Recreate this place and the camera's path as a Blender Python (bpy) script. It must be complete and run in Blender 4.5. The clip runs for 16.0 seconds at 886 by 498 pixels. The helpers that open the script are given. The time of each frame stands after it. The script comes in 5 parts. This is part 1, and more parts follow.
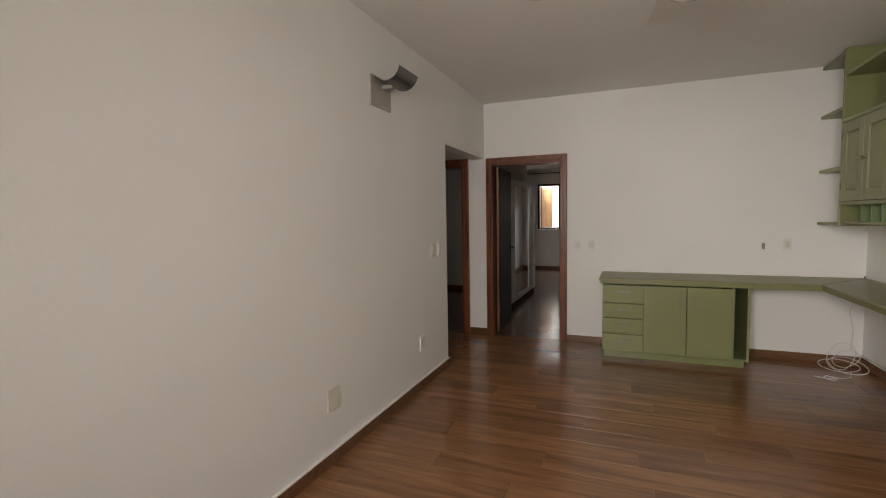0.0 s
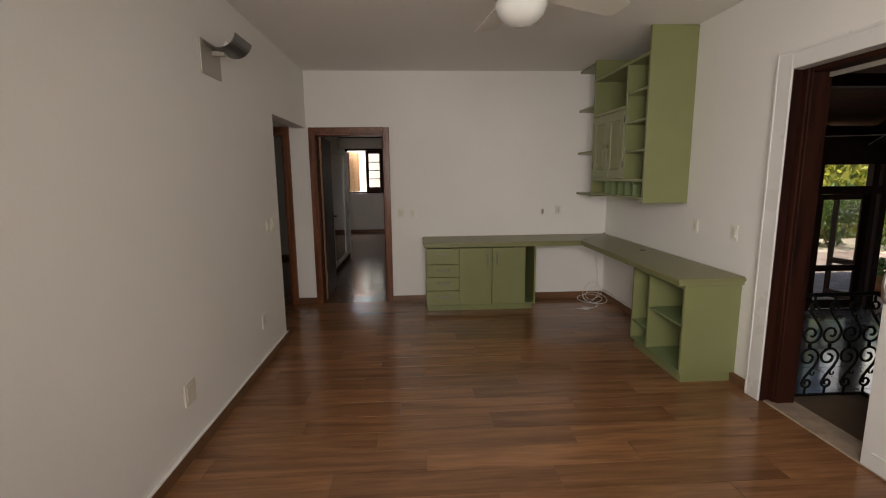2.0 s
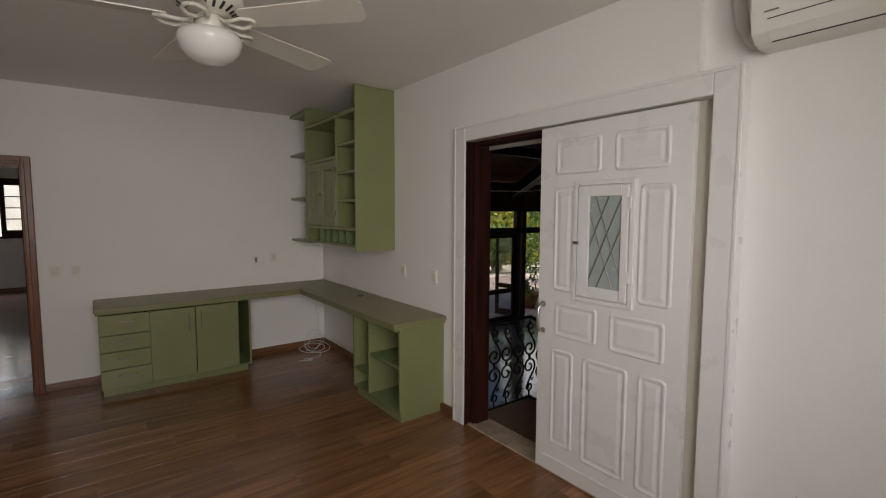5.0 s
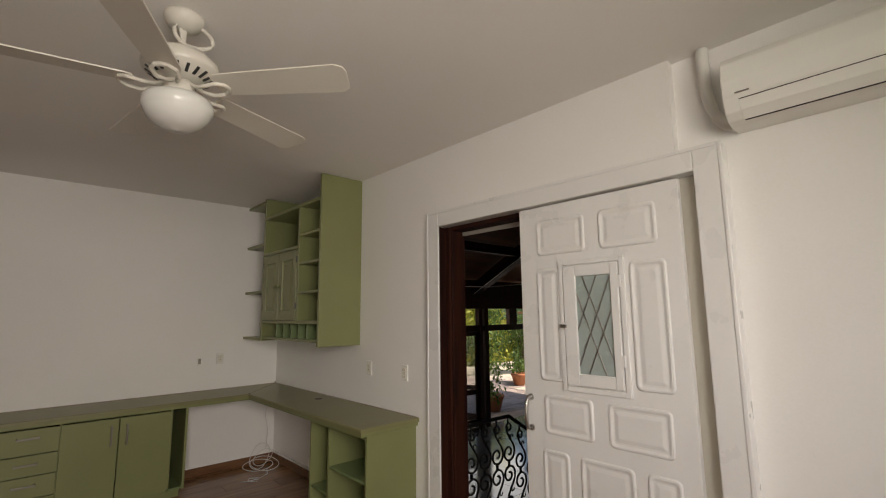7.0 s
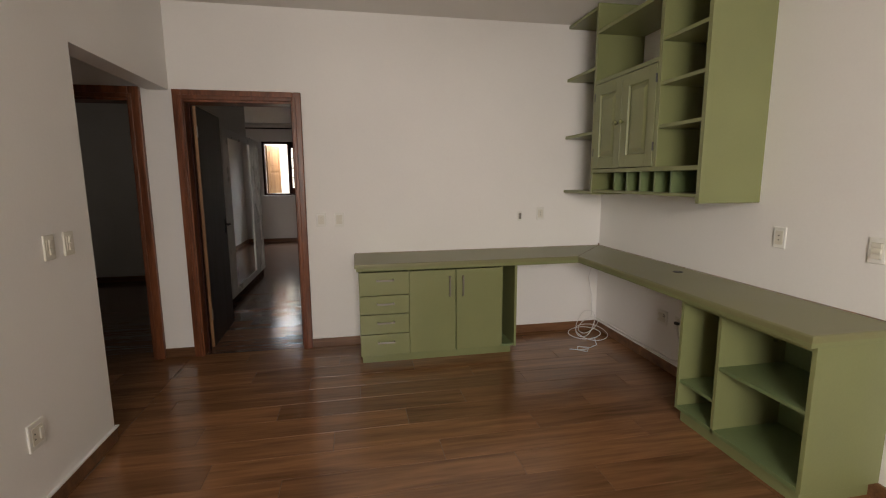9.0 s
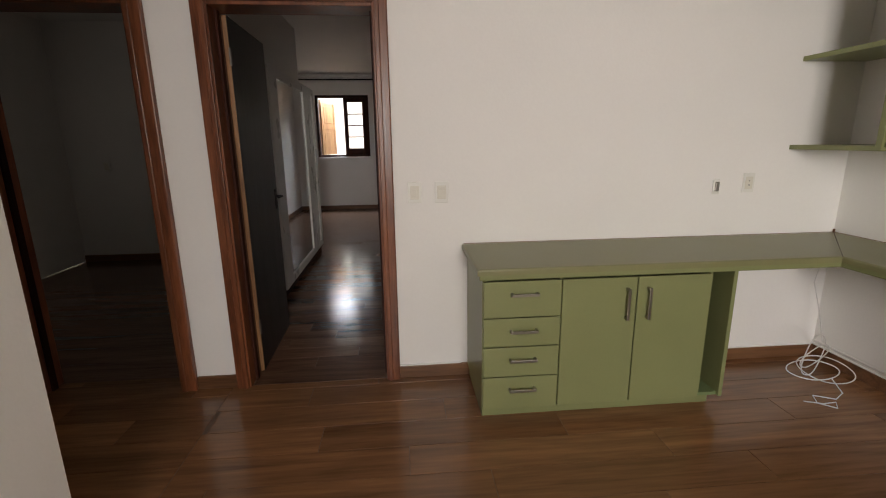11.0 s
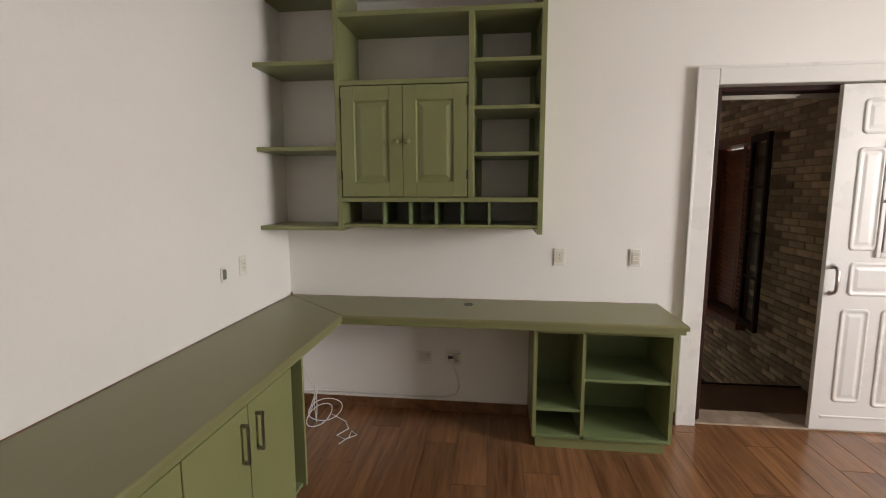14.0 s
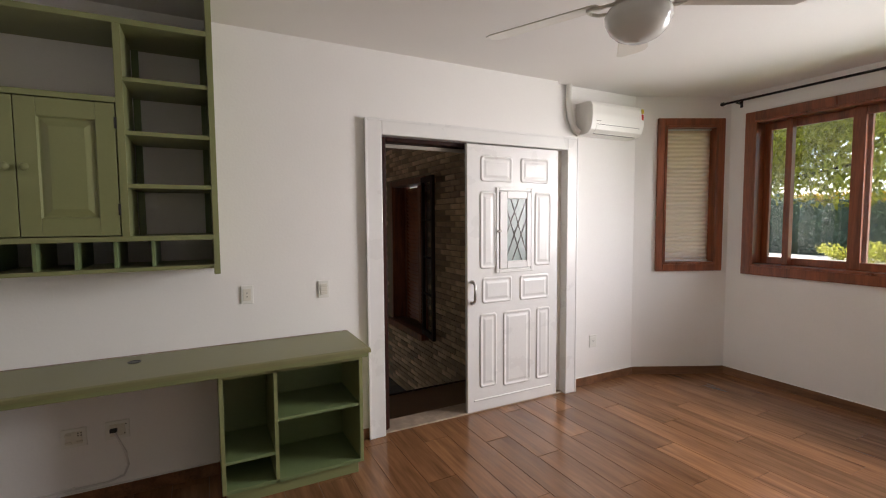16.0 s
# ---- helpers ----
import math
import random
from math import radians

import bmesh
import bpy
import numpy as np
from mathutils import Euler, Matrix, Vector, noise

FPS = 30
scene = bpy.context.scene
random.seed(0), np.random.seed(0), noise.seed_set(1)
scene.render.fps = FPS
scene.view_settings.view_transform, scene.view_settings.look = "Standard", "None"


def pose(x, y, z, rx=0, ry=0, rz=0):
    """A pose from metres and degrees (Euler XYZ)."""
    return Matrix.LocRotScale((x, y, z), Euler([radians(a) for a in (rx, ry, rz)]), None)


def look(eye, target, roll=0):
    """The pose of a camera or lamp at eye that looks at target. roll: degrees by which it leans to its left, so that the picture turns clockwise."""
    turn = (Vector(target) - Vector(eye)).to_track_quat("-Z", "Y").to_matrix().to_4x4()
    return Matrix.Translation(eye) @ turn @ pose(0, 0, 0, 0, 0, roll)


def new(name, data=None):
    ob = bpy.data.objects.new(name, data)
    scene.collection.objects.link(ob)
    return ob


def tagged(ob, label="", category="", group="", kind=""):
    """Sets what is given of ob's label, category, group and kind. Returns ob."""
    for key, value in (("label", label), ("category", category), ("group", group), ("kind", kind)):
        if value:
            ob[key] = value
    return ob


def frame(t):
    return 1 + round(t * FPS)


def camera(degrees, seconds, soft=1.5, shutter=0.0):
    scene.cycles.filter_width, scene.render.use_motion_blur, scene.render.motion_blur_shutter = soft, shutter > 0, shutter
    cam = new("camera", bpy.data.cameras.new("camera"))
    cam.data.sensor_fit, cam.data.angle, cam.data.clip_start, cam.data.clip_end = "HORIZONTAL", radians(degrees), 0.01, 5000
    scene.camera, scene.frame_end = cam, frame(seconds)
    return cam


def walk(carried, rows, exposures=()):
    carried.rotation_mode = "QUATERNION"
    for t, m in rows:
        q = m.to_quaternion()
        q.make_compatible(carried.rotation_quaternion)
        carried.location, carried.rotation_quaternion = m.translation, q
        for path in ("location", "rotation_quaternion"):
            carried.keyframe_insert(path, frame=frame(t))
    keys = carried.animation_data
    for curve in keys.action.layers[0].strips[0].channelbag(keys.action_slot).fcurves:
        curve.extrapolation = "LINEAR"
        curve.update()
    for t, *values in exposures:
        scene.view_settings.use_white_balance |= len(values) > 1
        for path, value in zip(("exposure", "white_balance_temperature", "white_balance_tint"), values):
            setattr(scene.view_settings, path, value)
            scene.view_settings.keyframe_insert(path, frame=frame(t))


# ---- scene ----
cam = camera(88.1, 16.0, soft=1.1)
PATH = [
    (0, (0.195, 0.026, 1.447), (-0.548, 1.878, 1.312), -0.9),
    (0.5, (0.034, -0.044, 1.458), (-0.386, 1.898, 1.237), -0.8),
    (1, (-0.097, -0.105, 1.517), (-0.326, 1.859, 1.218), -0.7),
    (1.5, (-0.162, -0.168, 1.571), (-0.172, 1.805, 1.243), -0.6),
    (2, (-0.107, -0.256, 1.579), (0.0, 1.716, 1.261), -0.6),
    (2.5, (-0.055, -0.307, 1.562), (0.1, 1.663, 1.251), -0.8),
    (3, (-0.013, -0.323, 1.555), (0.176, 1.644, 1.247), -0.7),
    (3.5, (-0.004, -0.288, 1.574), (0.214, 1.675, 1.264), -0.7),
    (4, (-0.041, -0.174, 1.572), (0.293, 1.774, 1.27), -0.6),
    (4.5, (-0.04, -0.066, 1.606), (0.706, 1.768, 1.322), -0.4),
    (5, (-0.005, -0.073, 1.68), (1.201, 1.514, 1.518), 0.2),
    (5.2, (0.034, -0.087, 1.692), (1.39, 1.381, 1.624), 0.2),
    (7.3, (0.014, 0.281, 1.545), (1.326, 1.756, 1.868), 0.0),
    (7.5, (0.004, 0.367, 1.527), (1.172, 1.962, 1.824), 0.4),
    (7.7, (-0.016, 0.464, 1.504), (1.044, 2.14, 1.764), 0.3),
    (8, (0.005, 0.692, 1.479), (0.851, 2.497, 1.635), 0.5),
    (8.5, (-0.015, 1.041, 1.496), (0.59, 2.947, 1.45), 0.4),
    (9, (-0.04, 1.409, 1.461), (0.335, 3.35, 1.158), -0.3),
    (9.2, (-0.03, 1.546, 1.477), (0.271, 3.486, 1.097), -0.5),
    (11.3, (-0.411, 3.137, 1.397), (-0.24, 5.076, 0.936), -0.7),
    (11.5, (-0.39, 3.328, 1.414), (-0.101, 5.253, 0.953), -0.5),
    (12, (-0.441, 3.687, 1.437), (0.497, 5.389, 0.963), -0.4),
    (12.5, (-0.523, 3.866, 1.469), (0.953, 5.134, 1.005), -0.4),
    (13, (-0.599, 3.965, 1.522), (1.204, 4.728, 1.112), -0.3),
    (13.5, (-0.757, 4.007, 1.541), (1.169, 4.444, 1.226), -0.3),
    (14, (-0.839, 3.938, 1.572), (1.13, 4.172, 1.318), -0.1),
    (14.5, (-0.862, 3.869, 1.585), (1.125, 3.922, 1.362), -0.3),
    (15, (-0.883, 3.8, 1.582), (1.092, 3.537, 1.41), -0.5),
    (15.5, (-0.895, 3.765, 1.596), (1.017, 3.198, 1.449), -0.4),
    (16, (-0.894, 3.743, 1.604), (0.878, 2.825, 1.474), -0.4),
]
walk(cam, [(t, look(eye, target, roll)) for t, eye, target, roll in PATH], [
    (0, 1.2, 6900, 11), (1.5, 0.9, 7000, 12.5), (3.5, 0.8, 7200, 14), (4.4, 0.8, 7000, 13.5), (4.7, 0.65, 6800, 13), (5.0, 0.42, 6700, 13),
    (7.5, 0.8, 7250, 12), (8.0, 0.9, 7100, 11), (8.5, 1.05, 7050, 12), (9.0, 1.25, 7150, 13.5), (11.5, 1.65, 6800, 12), (12.0, 1.55, 6850, 11.5), (13.0, 1.68, 6850, 12), (14.5, 1.65, 6600, 13), (15.0, 1.65, 6500, 13), (15.5, 1.7, 6450, 13.5), (16.0, 1.45, 6450, 14.5)])
# ---- light ----
SUN = Vector((0.45, -0.72, 1.35)).normalized()
sky_world = bpy.data.worlds.new("sky")
scene.world = sky_world
sky_world.use_nodes = True
sky_nodes = sky_world.node_tree.nodes
sky_tex = sky_nodes.new("ShaderNodeTexSky")
sky_tex.sky_type, sky_tex.sun_disc = "NISHITA", False
sky_tex.sun_elevation = math.asin(SUN.z)
sky_tex.sun_rotation = math.atan2(SUN.x, SUN.y)
sky_world.node_tree.links.new(sky_tex.outputs[0], sky_nodes["Background"].inputs[0])
sky_nodes["Background"].inputs[1].default_value = 0.15


def lamp(name, kind, energy, m, colour=(1, 1, 1), size=(1, 1)):
    data = bpy.data.lights.new(name, kind)
    data.energy, data.color = energy, colour
    if kind == "AREA":
        data.shape, data.size, data.size_y = "RECTANGLE", size[0], size[1]
    ob = new(name, data)
    ob.matrix_world = m
    return ob


sun = lamp("sun", "SUN", 5.0, look(SUN * 30, (0, 0, 0)), (1.0, 0.95, 0.86))
sun.data.angle = radians(0.5)
# daylight in the part of the bay window beside the sashes, and at the bedroom window
bay_lamp = lamp("window_daylight", "AREA", 27, look((-0.06, -1.06, 1.82), (1.60, 4.0, 0.75)), (1.0, 0.975, 0.955), (1.45, 1.3))
bay_lamp.data.spread = radians(116)
lamp("bedroom_daylight", "AREA", 75, look((-1.55, 13.3, 2.75), (-1.45, 11.0, 0.9)), (0.80, 0.90, 1.0), (1.1, 0.8))
lamp("veranda_daylight", "AREA", 10, look((9.0, 7.9, 1.0), (8.0, 4.5, -0.6)), (1.0, 0.97, 0.9), (1.7, 1.7))

# weak fill lamp before a closed wall, standing in for an unseen window
lamp("second_room_fill", "AREA", 0.35, look((-4.27, 7.2, 1.6), (-2.0, 7.6, 1.2)), (1.0, 0.95, 0.88), (0.9, 1.1))

# ---- materials ----


def shade(name, colour, rough=0.5, metal=0.0, vary=0.12, scale=3.0, fine=60.0, bump=0.05, spec=0.5, random_tint=0.0, stretch=(1, 1, 1), emit=0.0, coat=0.0):
    """A surface with broad and fine variation of its colour, uneven gloss and a fine relief."""
    m = bpy.data.materials.new(name)
    m.use_nodes = True
    t = m.node_tree
    n, l = t.nodes, t.links
    p = n["Principled BSDF"]
    p.inputs["Metallic"].default_value = metal
    p.inputs["Specular IOR Level"].default_value = spec
    p.inputs["Coat Weight"].default_value = coat
    p.inputs["Coat Roughness"].default_value = 0.15
    co = n.new("ShaderNodeTexCoord")
    mp = n.new("ShaderNodeMapping")
    mp.inputs["Scale"].default_value = stretch
    l.new(co.outputs["Object"], mp.inputs[0])
    big, small = n.new("ShaderNodeTexNoise"), n.new("ShaderNodeTexNoise")
    big.inputs["Scale"].default_value, small.inputs["Scale"].default_value = scale, fine
    big.inputs["Detail"].default_value = small.inputs["Detail"].default_value = 4
    l.new(mp.outputs[0], big.inputs["Vector"])
    l.new(mp.outputs[0], small.inputs["Vector"])
    mix = n.new("ShaderNodeMath")
    mix.operation = "MULTIPLY_ADD"
    mix.inputs[1].default_value = 0.35
    l.new(small.outputs["Fac"], mix.inputs[0])
    l.new(big.outputs["Fac"], mix.inputs[2])
    ramp = n.new("ShaderNodeMapRange")
    ramp.inputs["From Min"].default_value, ramp.inputs["From Max"].default_value = 0.35, 1.0
    ramp.inputs["To Min"].default_value, ramp.inputs["To Max"].default_value = 1 - vary, 1 + vary
    l.new(mix.outputs[0], ramp.inputs["Value"])
    last = ramp.outputs[0]
    if random_tint:
        info = n.new("ShaderNodeObjectInfo")
        tint = n.new("ShaderNodeMapRange")
        tint.inputs["To Min"].default_value, tint.inputs["To Max"].default_value = 1 - random_tint, 1 + random_tint
        l.new(info.outputs["Random"], tint.inputs["Value"])
        mul = n.new("ShaderNodeMath")
        mul.operation = "MULTIPLY"
        l.new(last, mul.inputs[0])
        l.new(tint.outputs[0], mul.inputs[1])
        last = mul.outputs[0]
    col = n.new("ShaderNodeVectorMath")
    col.operation = "SCALE"
    col.inputs[0].default_value = colour
    l.new(last, col.inputs["Scale"])
    l.new(col.outputs[0], p.inputs["Base Color"])
    rr = n.new("ShaderNodeMapRange")
    rr.inputs["To Min"].default_value, rr.inputs["To Max"].default_value = max(0.02, rough * 0.8), min(1, rough * 1.25)
    l.new(big.outputs["Fac"], rr.inputs["Value"])
    l.new(rr.outputs[0], p.inputs["Roughness"])
    if bump:
        b = n.new("ShaderNodeBump")
        b.inputs["Strength"].default_value, b.inputs["Distance"].default_value = bump, 0.01
        l.new(small.outputs["Fac"], b.inputs["Height"])
        l.new(b.outputs[0], p.inputs["Normal"])
    if emit:
        l.new(col.outputs[0], p.inputs["Emission Color"])
        p.inputs["Emission Strength"].default_value = emit
    return m


def wood(name, dark, light, axis, rough=0.35, tint=0.2, rings=9.0, coat=0.0, warp=4.0, streak=0.55, width=0.25):
    """Wood with streaks along one axis (0, 1 or 2); pieces differ by chance."""
    m = bpy.data.materials.new(name)
    m.use_nodes = True
    t = m.node_tree
    n, l = t.nodes, t.links
    p = n["Principled BSDF"]
    p.inputs["Coat Weight"].default_value = coat
    co, info = n.new("ShaderNodeTexCoord"), n.new("ShaderNodeObjectInfo")
    far = n.new("ShaderNodeVectorMath")
    far.operation = "MULTIPLY_ADD"
    far.inputs[1].default_value = (37.0, 61.0, 23.0)
    l.new(info.outputs["Random"], far.inputs[0])
    l.new(co.outputs["Object"], far.inputs[2])
    mp = n.new("ShaderNodeMapping")
    squeeze = [rings, rings, rings]
    squeeze[axis] = rings / 12
    mp.inputs["Scale"].default_value = squeeze
    l.new(far.outputs[0], mp.inputs[0])
    a, b = n.new("ShaderNodeTexNoise"), n.new("ShaderNodeTexNoise")
    a.inputs["Scale"].default_value, a.inputs["Detail"].default_value, a.inputs["Distortion"].default_value = 1.0, 5, warp * 0.2
    b.inputs["Scale"].default_value, b.inputs["Detail"].default_value = 9.0, 8
    l.new(mp.outputs[0], a.inputs["Vector"])
    l.new(mp.outputs[0], b.inputs["Vector"])
    add = n.new("ShaderNodeMath")
    add.operation = "MULTIPLY_ADD"
    add.inputs[1].default_value = streak
    l.new(b.outputs["Fac"], add.inputs[0])
    l.new(a.outputs["Fac"], add.inputs[2])
    ramp = n.new("ShaderNodeValToRGB")
    mid = 0.5 + 0.5 * streak
    ramp.color_ramp.elements[0].position, ramp.color_ramp.elements[1].position = mid - width, mid + width
    ramp.color_ramp.elements[0].color, ramp.color_ramp.elements[1].color = (*dark, 1), (*light, 1)
    l.new(add.outputs[0], ramp.inputs[0])
    tr = n.new("ShaderNodeMapRange")
    tr.inputs["To Min"].default_value, tr.inputs["To Max"].default_value = 1 - tint, 1 + tint
    l.new(info.outputs["Random"], tr.inputs["Value"])
    sc = n.new("ShaderNodeVectorMath")
    sc.operation = "SCALE"
    l.new(ramp.outputs[0], sc.inputs[0])
    l.new(tr.outputs[0], sc.inputs["Scale"])
    l.new(sc.outputs[0], p.inputs["Base Color"])
    rr = n.new("ShaderNodeMapRange")
    rr.inputs["To Min"].default_value, rr.inputs["To Max"].default_value = rough * 0.75, rough * 1.3
    l.new(a.outputs["Fac"], rr.inputs["Value"])
    l.new(rr.outputs[0], p.inputs["Roughness"])
    bu = n.new("ShaderNodeBump")
    bu.inputs["Strength"].default_value, bu.inputs["Distance"].default_value = 0.06, 0.01
    l.new(b.outputs["Fac"], bu.inputs["Height"])
    l.new(bu.outputs[0], p.inputs["Normal"])
    return m


def glass(name, tint=(1, 1, 1), rough=0.0, clear=0.92):
    m = bpy.data.materials.new(name)
    m.use_nodes = True
    n, l = m.node_tree.nodes, m.node_tree.links
    n.remove(n["Principled BSDF"])
    tr, gl, mx = n.new("ShaderNodeBsdfTransparent"), n.new("ShaderNodeBsdfGlossy"), n.new("ShaderNodeMixShader")
    tr.inputs[0].default_value = (*[c * clear for c in tint], 1)
    gl.inputs["Roughness"].default_value = rough
    mx.inputs[0].default_value = 0.06
    l.new(tr.outputs[0], mx.inputs[1])
    l.new(gl.outputs[0], mx.inputs[2])
    l.new(mx.outputs[0], n["Material Output"].inputs[0])
    return m


def leafy(name, colour, through_light=0.35):
    """Leaves that let some light through; every leaf differs a little."""
    m = bpy.data.materials.new(name)
    m.use_nodes = True
    n, l = m.node_tree.nodes, m.node_tree.links
    p = n["Principled BSDF"]
    p.inputs["Roughness"].default_value = 0.5
    geo, tr = n.new("ShaderNodeNewGeometry"), n.new("ShaderNodeMapRange")
    tr.inputs["To Min"].default_value, tr.inputs["To Max"].default_value = 0.55, 1.5
    l.new(geo.outputs["Random Per Island"], tr.inputs["Value"])
    sc = n.new("ShaderNodeVectorMath")
    sc.operation = "SCALE"
    sc.inputs[0].default_value = colour
    l.new(tr.outputs[0], sc.inputs["Scale"])
    l.new(sc.outputs[0], p.inputs["Base Color"])
    td, mx = n.new("ShaderNodeBsdfTranslucent"), n.new("ShaderNodeMixShader")
    l.new(sc.outputs[0], td.inputs[0])
    mx.inputs[0].default_value = through_light
    l.new(p.outputs[0], mx.inputs[1])
    l.new(td.outputs[0], mx.inputs[2])
    l.new(mx.outputs[0], n["Material Output"].inputs[0])
    return m


PAINT = shade("wall_paint", (0.865, 0.848, 0.82), 0.55, vary=0.035, scale=1.2, fine=70, bump=0.07, spec=0.3)
CEIL = shade("ceiling_paint", (0.86, 0.838, 0.81), 0.7, vary=0.03, scale=0.8, fine=70, bump=0.04, spec=0.2)
WHITE = shade("white_enamel", (0.80, 0.79, 0.77), 0.28, vary=0.025, scale=4, fine=50, bump=0.03)
GREEN = shade("green_enamel", (0.222, 0.238, 0.104), 0.33, vary=0.07, scale=3, fine=70, bump=0.05)
GREEN_TOP = shade("green_desktop", (0.215, 0.208, 0.098), 0.36, vary=0.08, scale=2, fine=60, bump=0.04)
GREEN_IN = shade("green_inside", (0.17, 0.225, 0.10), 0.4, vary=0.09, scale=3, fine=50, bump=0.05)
PLASTIC = shade("cream_plastic", (0.72, 0.69, 0.60), 0.35, vary=0.03, bump=0.0)
PLASTIC_W = shade("white_plastic", (0.80, 0.79, 0.74), 0.3, vary=0.02, bump=0.0)
DARK = shade("dark_plastic", (0.03, 0.03, 0.03), 0.4, vary=0.1, bump=0.0)
STEEL = shade("brushed_steel", (0.55, 0.54, 0.52), 0.3, metal=1.0, vary=0.08, fine=200)
PEWTER = shade("pewter_handle", (0.30, 0.28, 0.25), 0.35, metal=1.0, vary=0.1, fine=150)
BLACKIRON = shade("wrought_iron", (0.018, 0.017, 0.017), 0.5, metal=0.6, vary=0.2, fine=120, bump=0.15)
FAN_WHITE = shade("fan_cream", (0.66, 0.63, 0.56), 0.35, vary=0.04, bump=0.02)
OPAL = shade("opal_glass", (0.70, 0.70, 0.66), 0.12, vary=0.02, bump=0.0)
FLOORWOOD = wood("floor_plank_wood", (0.105, 0.047, 0.022), (0.31, 0.150, 0.068), 0, rough=0.19, tint=0.20, rings=6.0, streak=0.52, warp=9.0, width=0.36)
OLDWOOD = wood("bedroom_plank_wood", (0.085, 0.042, 0.026), (0.22, 0.115, 0.072), 0, rough=0.15, tint=0.22, rings=9.0)
GROUT = shade("floor_joint", (0.05, 0.028, 0.016), 0.8, vary=0.15)
JOINT = shade("plank_joint", (0.17, 0.10, 0.058), 0.8, vary=0.2)
BASEWOOD = wood("baseboard_wood", (0.10, 0.045, 0.02), (0.24, 0.115, 0.055), 0, rough=0.35, tint=0.12, rings=10)
FRAMEWOOD = wood("frame_wood", (0.080, 0.024, 0.010), (0.26, 0.085, 0.034), 2, rough=0.32, tint=0.12, rings=14)
WINWOOD = wood("window_wood", (0.12, 0.030, 0.010), (0.30, 0.085, 0.030), 2, rough=0.3, tint=0.12, rings=14)
DARKWOOD = wood("dark_wood", (0.013, 0.004, 0.003), (0.048, 0.012, 0.006), 2, rough=0.62, tint=0.2, rings=12)
DARKWOOD.node_tree.nodes["Principled BSDF"].inputs["Specular IOR Level"].default_value = 0.2
BLACKDOOR = wood("black_stained_door", (0.008, 0.007, 0.007), (0.022, 0.019, 0.018), 2, rough=0.32, tint=0.05, rings=14)
SHUTTER = wood("shutter_wood", (0.20, 0.09, 0.035), (0.42, 0.22, 0.10), 2, rough=0.45, tint=0.1, rings=12)
MARBLE = shade("beige_marble", (0.40, 0.31, 0.235), 0.35, vary=0.4, scale=9, fine=40)
SLATE = shade("landing_stone", (0.22, 0.14, 0.085), 0.65, vary=0.2, scale=5)
TILE = shade("hall_tile", (0.13, 0.125, 0.12), 0.12, vary=0.15, scale=2, fine=20, bump=0.02)
BRICK = shade("old_brick", (0.40, 0.27, 0.17), 0.85, vary=0.30, scale=9, fine=70, bump=0.5, random_tint=0.45)
MORTAR = shade("mortar", (0.24, 0.18, 0.12), 0.9, vary=0.2, scale=12, bump=0.4)
PAVER = shade("patio_paver", (0.28, 0.22, 0.19), 0.8, vary=0.25, scale=6, bump=0.3, random_tint=0.25)
LAWN = shade("lawn", (0.16, 0.21, 0.06), 0.9, vary=0.4, scale=1.5, fine=40, bump=0.6)
EARTH = shade("garden_ground", (0.20, 0.19, 0.12), 0.9, vary=0.3, scale=1.0, fine=20, bump=0.4)
CLAY = shade("terracotta", (0.38, 0.14, 0.06), 0.7, vary=0.2, scale=5, bump=0.2)
PLASTER = shade("orange_plaster", (0.46, 0.17, 0.09), 0.8, vary=0.12, scale=2, bump=0.2)
PALEWALL = shade("pale_plaster", (0.72, 0.68, 0.60), 0.8, vary=0.08, scale=1.5, bump=0.2)
BARK = shade("bark", (0.10, 0.07, 0.045), 0.9, vary=0.35, scale=6, fine=30, bump=0.8)
LEAF_LIME = leafy("lime_leaves", (0.42, 0.43, 0.08), 0.6)
SAND = shade("sandy_bed", (0.44, 0.39, 0.32), 0.85, vary=0.2, scale=8, bump=0.3)
LAMP_PLATE = shade("lamp_plate_metal", (0.46, 0.43, 0.38), 0.4, metal=0.3, vary=0.05, fine=140)
TRACK = shade("pale_metal_track", (0.46, 0.42, 0.36), 0.4, metal=0.4, vary=0.1)
LEAF_DARK = leafy("dark_leaves", (0.16, 0.24, 0.19), 0.45)
LEAF_MID = leafy("mid_leaves", (0.11, 0.17, 0.04), 0.45)
LEAF_YELLOW = leafy("yellow_flowers", (0.55, 0.38, 0.02), 0.4)
PANE = glass("window_glass", (1, 1, 1))
FROST = shade("frosted_glass", (0.36, 0.42, 0.40), 0.25, vary=0.08, scale=20, bump=0.02, spec=0.6)
MIRROR = shade("mirror_glass", (0.80, 0.82, 0.82), 0.015, metal=1.0, vary=0.0, bump=0.0)
BLIND = leafy("pleated_blind", (0.54, 0.44, 0.34), 0.6)
RED = shade("red_sticker", (0.6, 0.03, 0.02), 0.4, vary=0.03, bump=0)
YELLOW = shade("yellow_sticker", (0.6, 0.45, 0.03), 0.4, vary=0.03, bump=0)
CABLE = shade("white_cable", (0.72, 0.70, 0.68), 0.45, vary=0.05, bump=0)
BRASS = shade("aged_brass", (0.42, 0.30, 0.12), 0.35, metal=1.0, vary=0.15)

# ---- building helpers ----


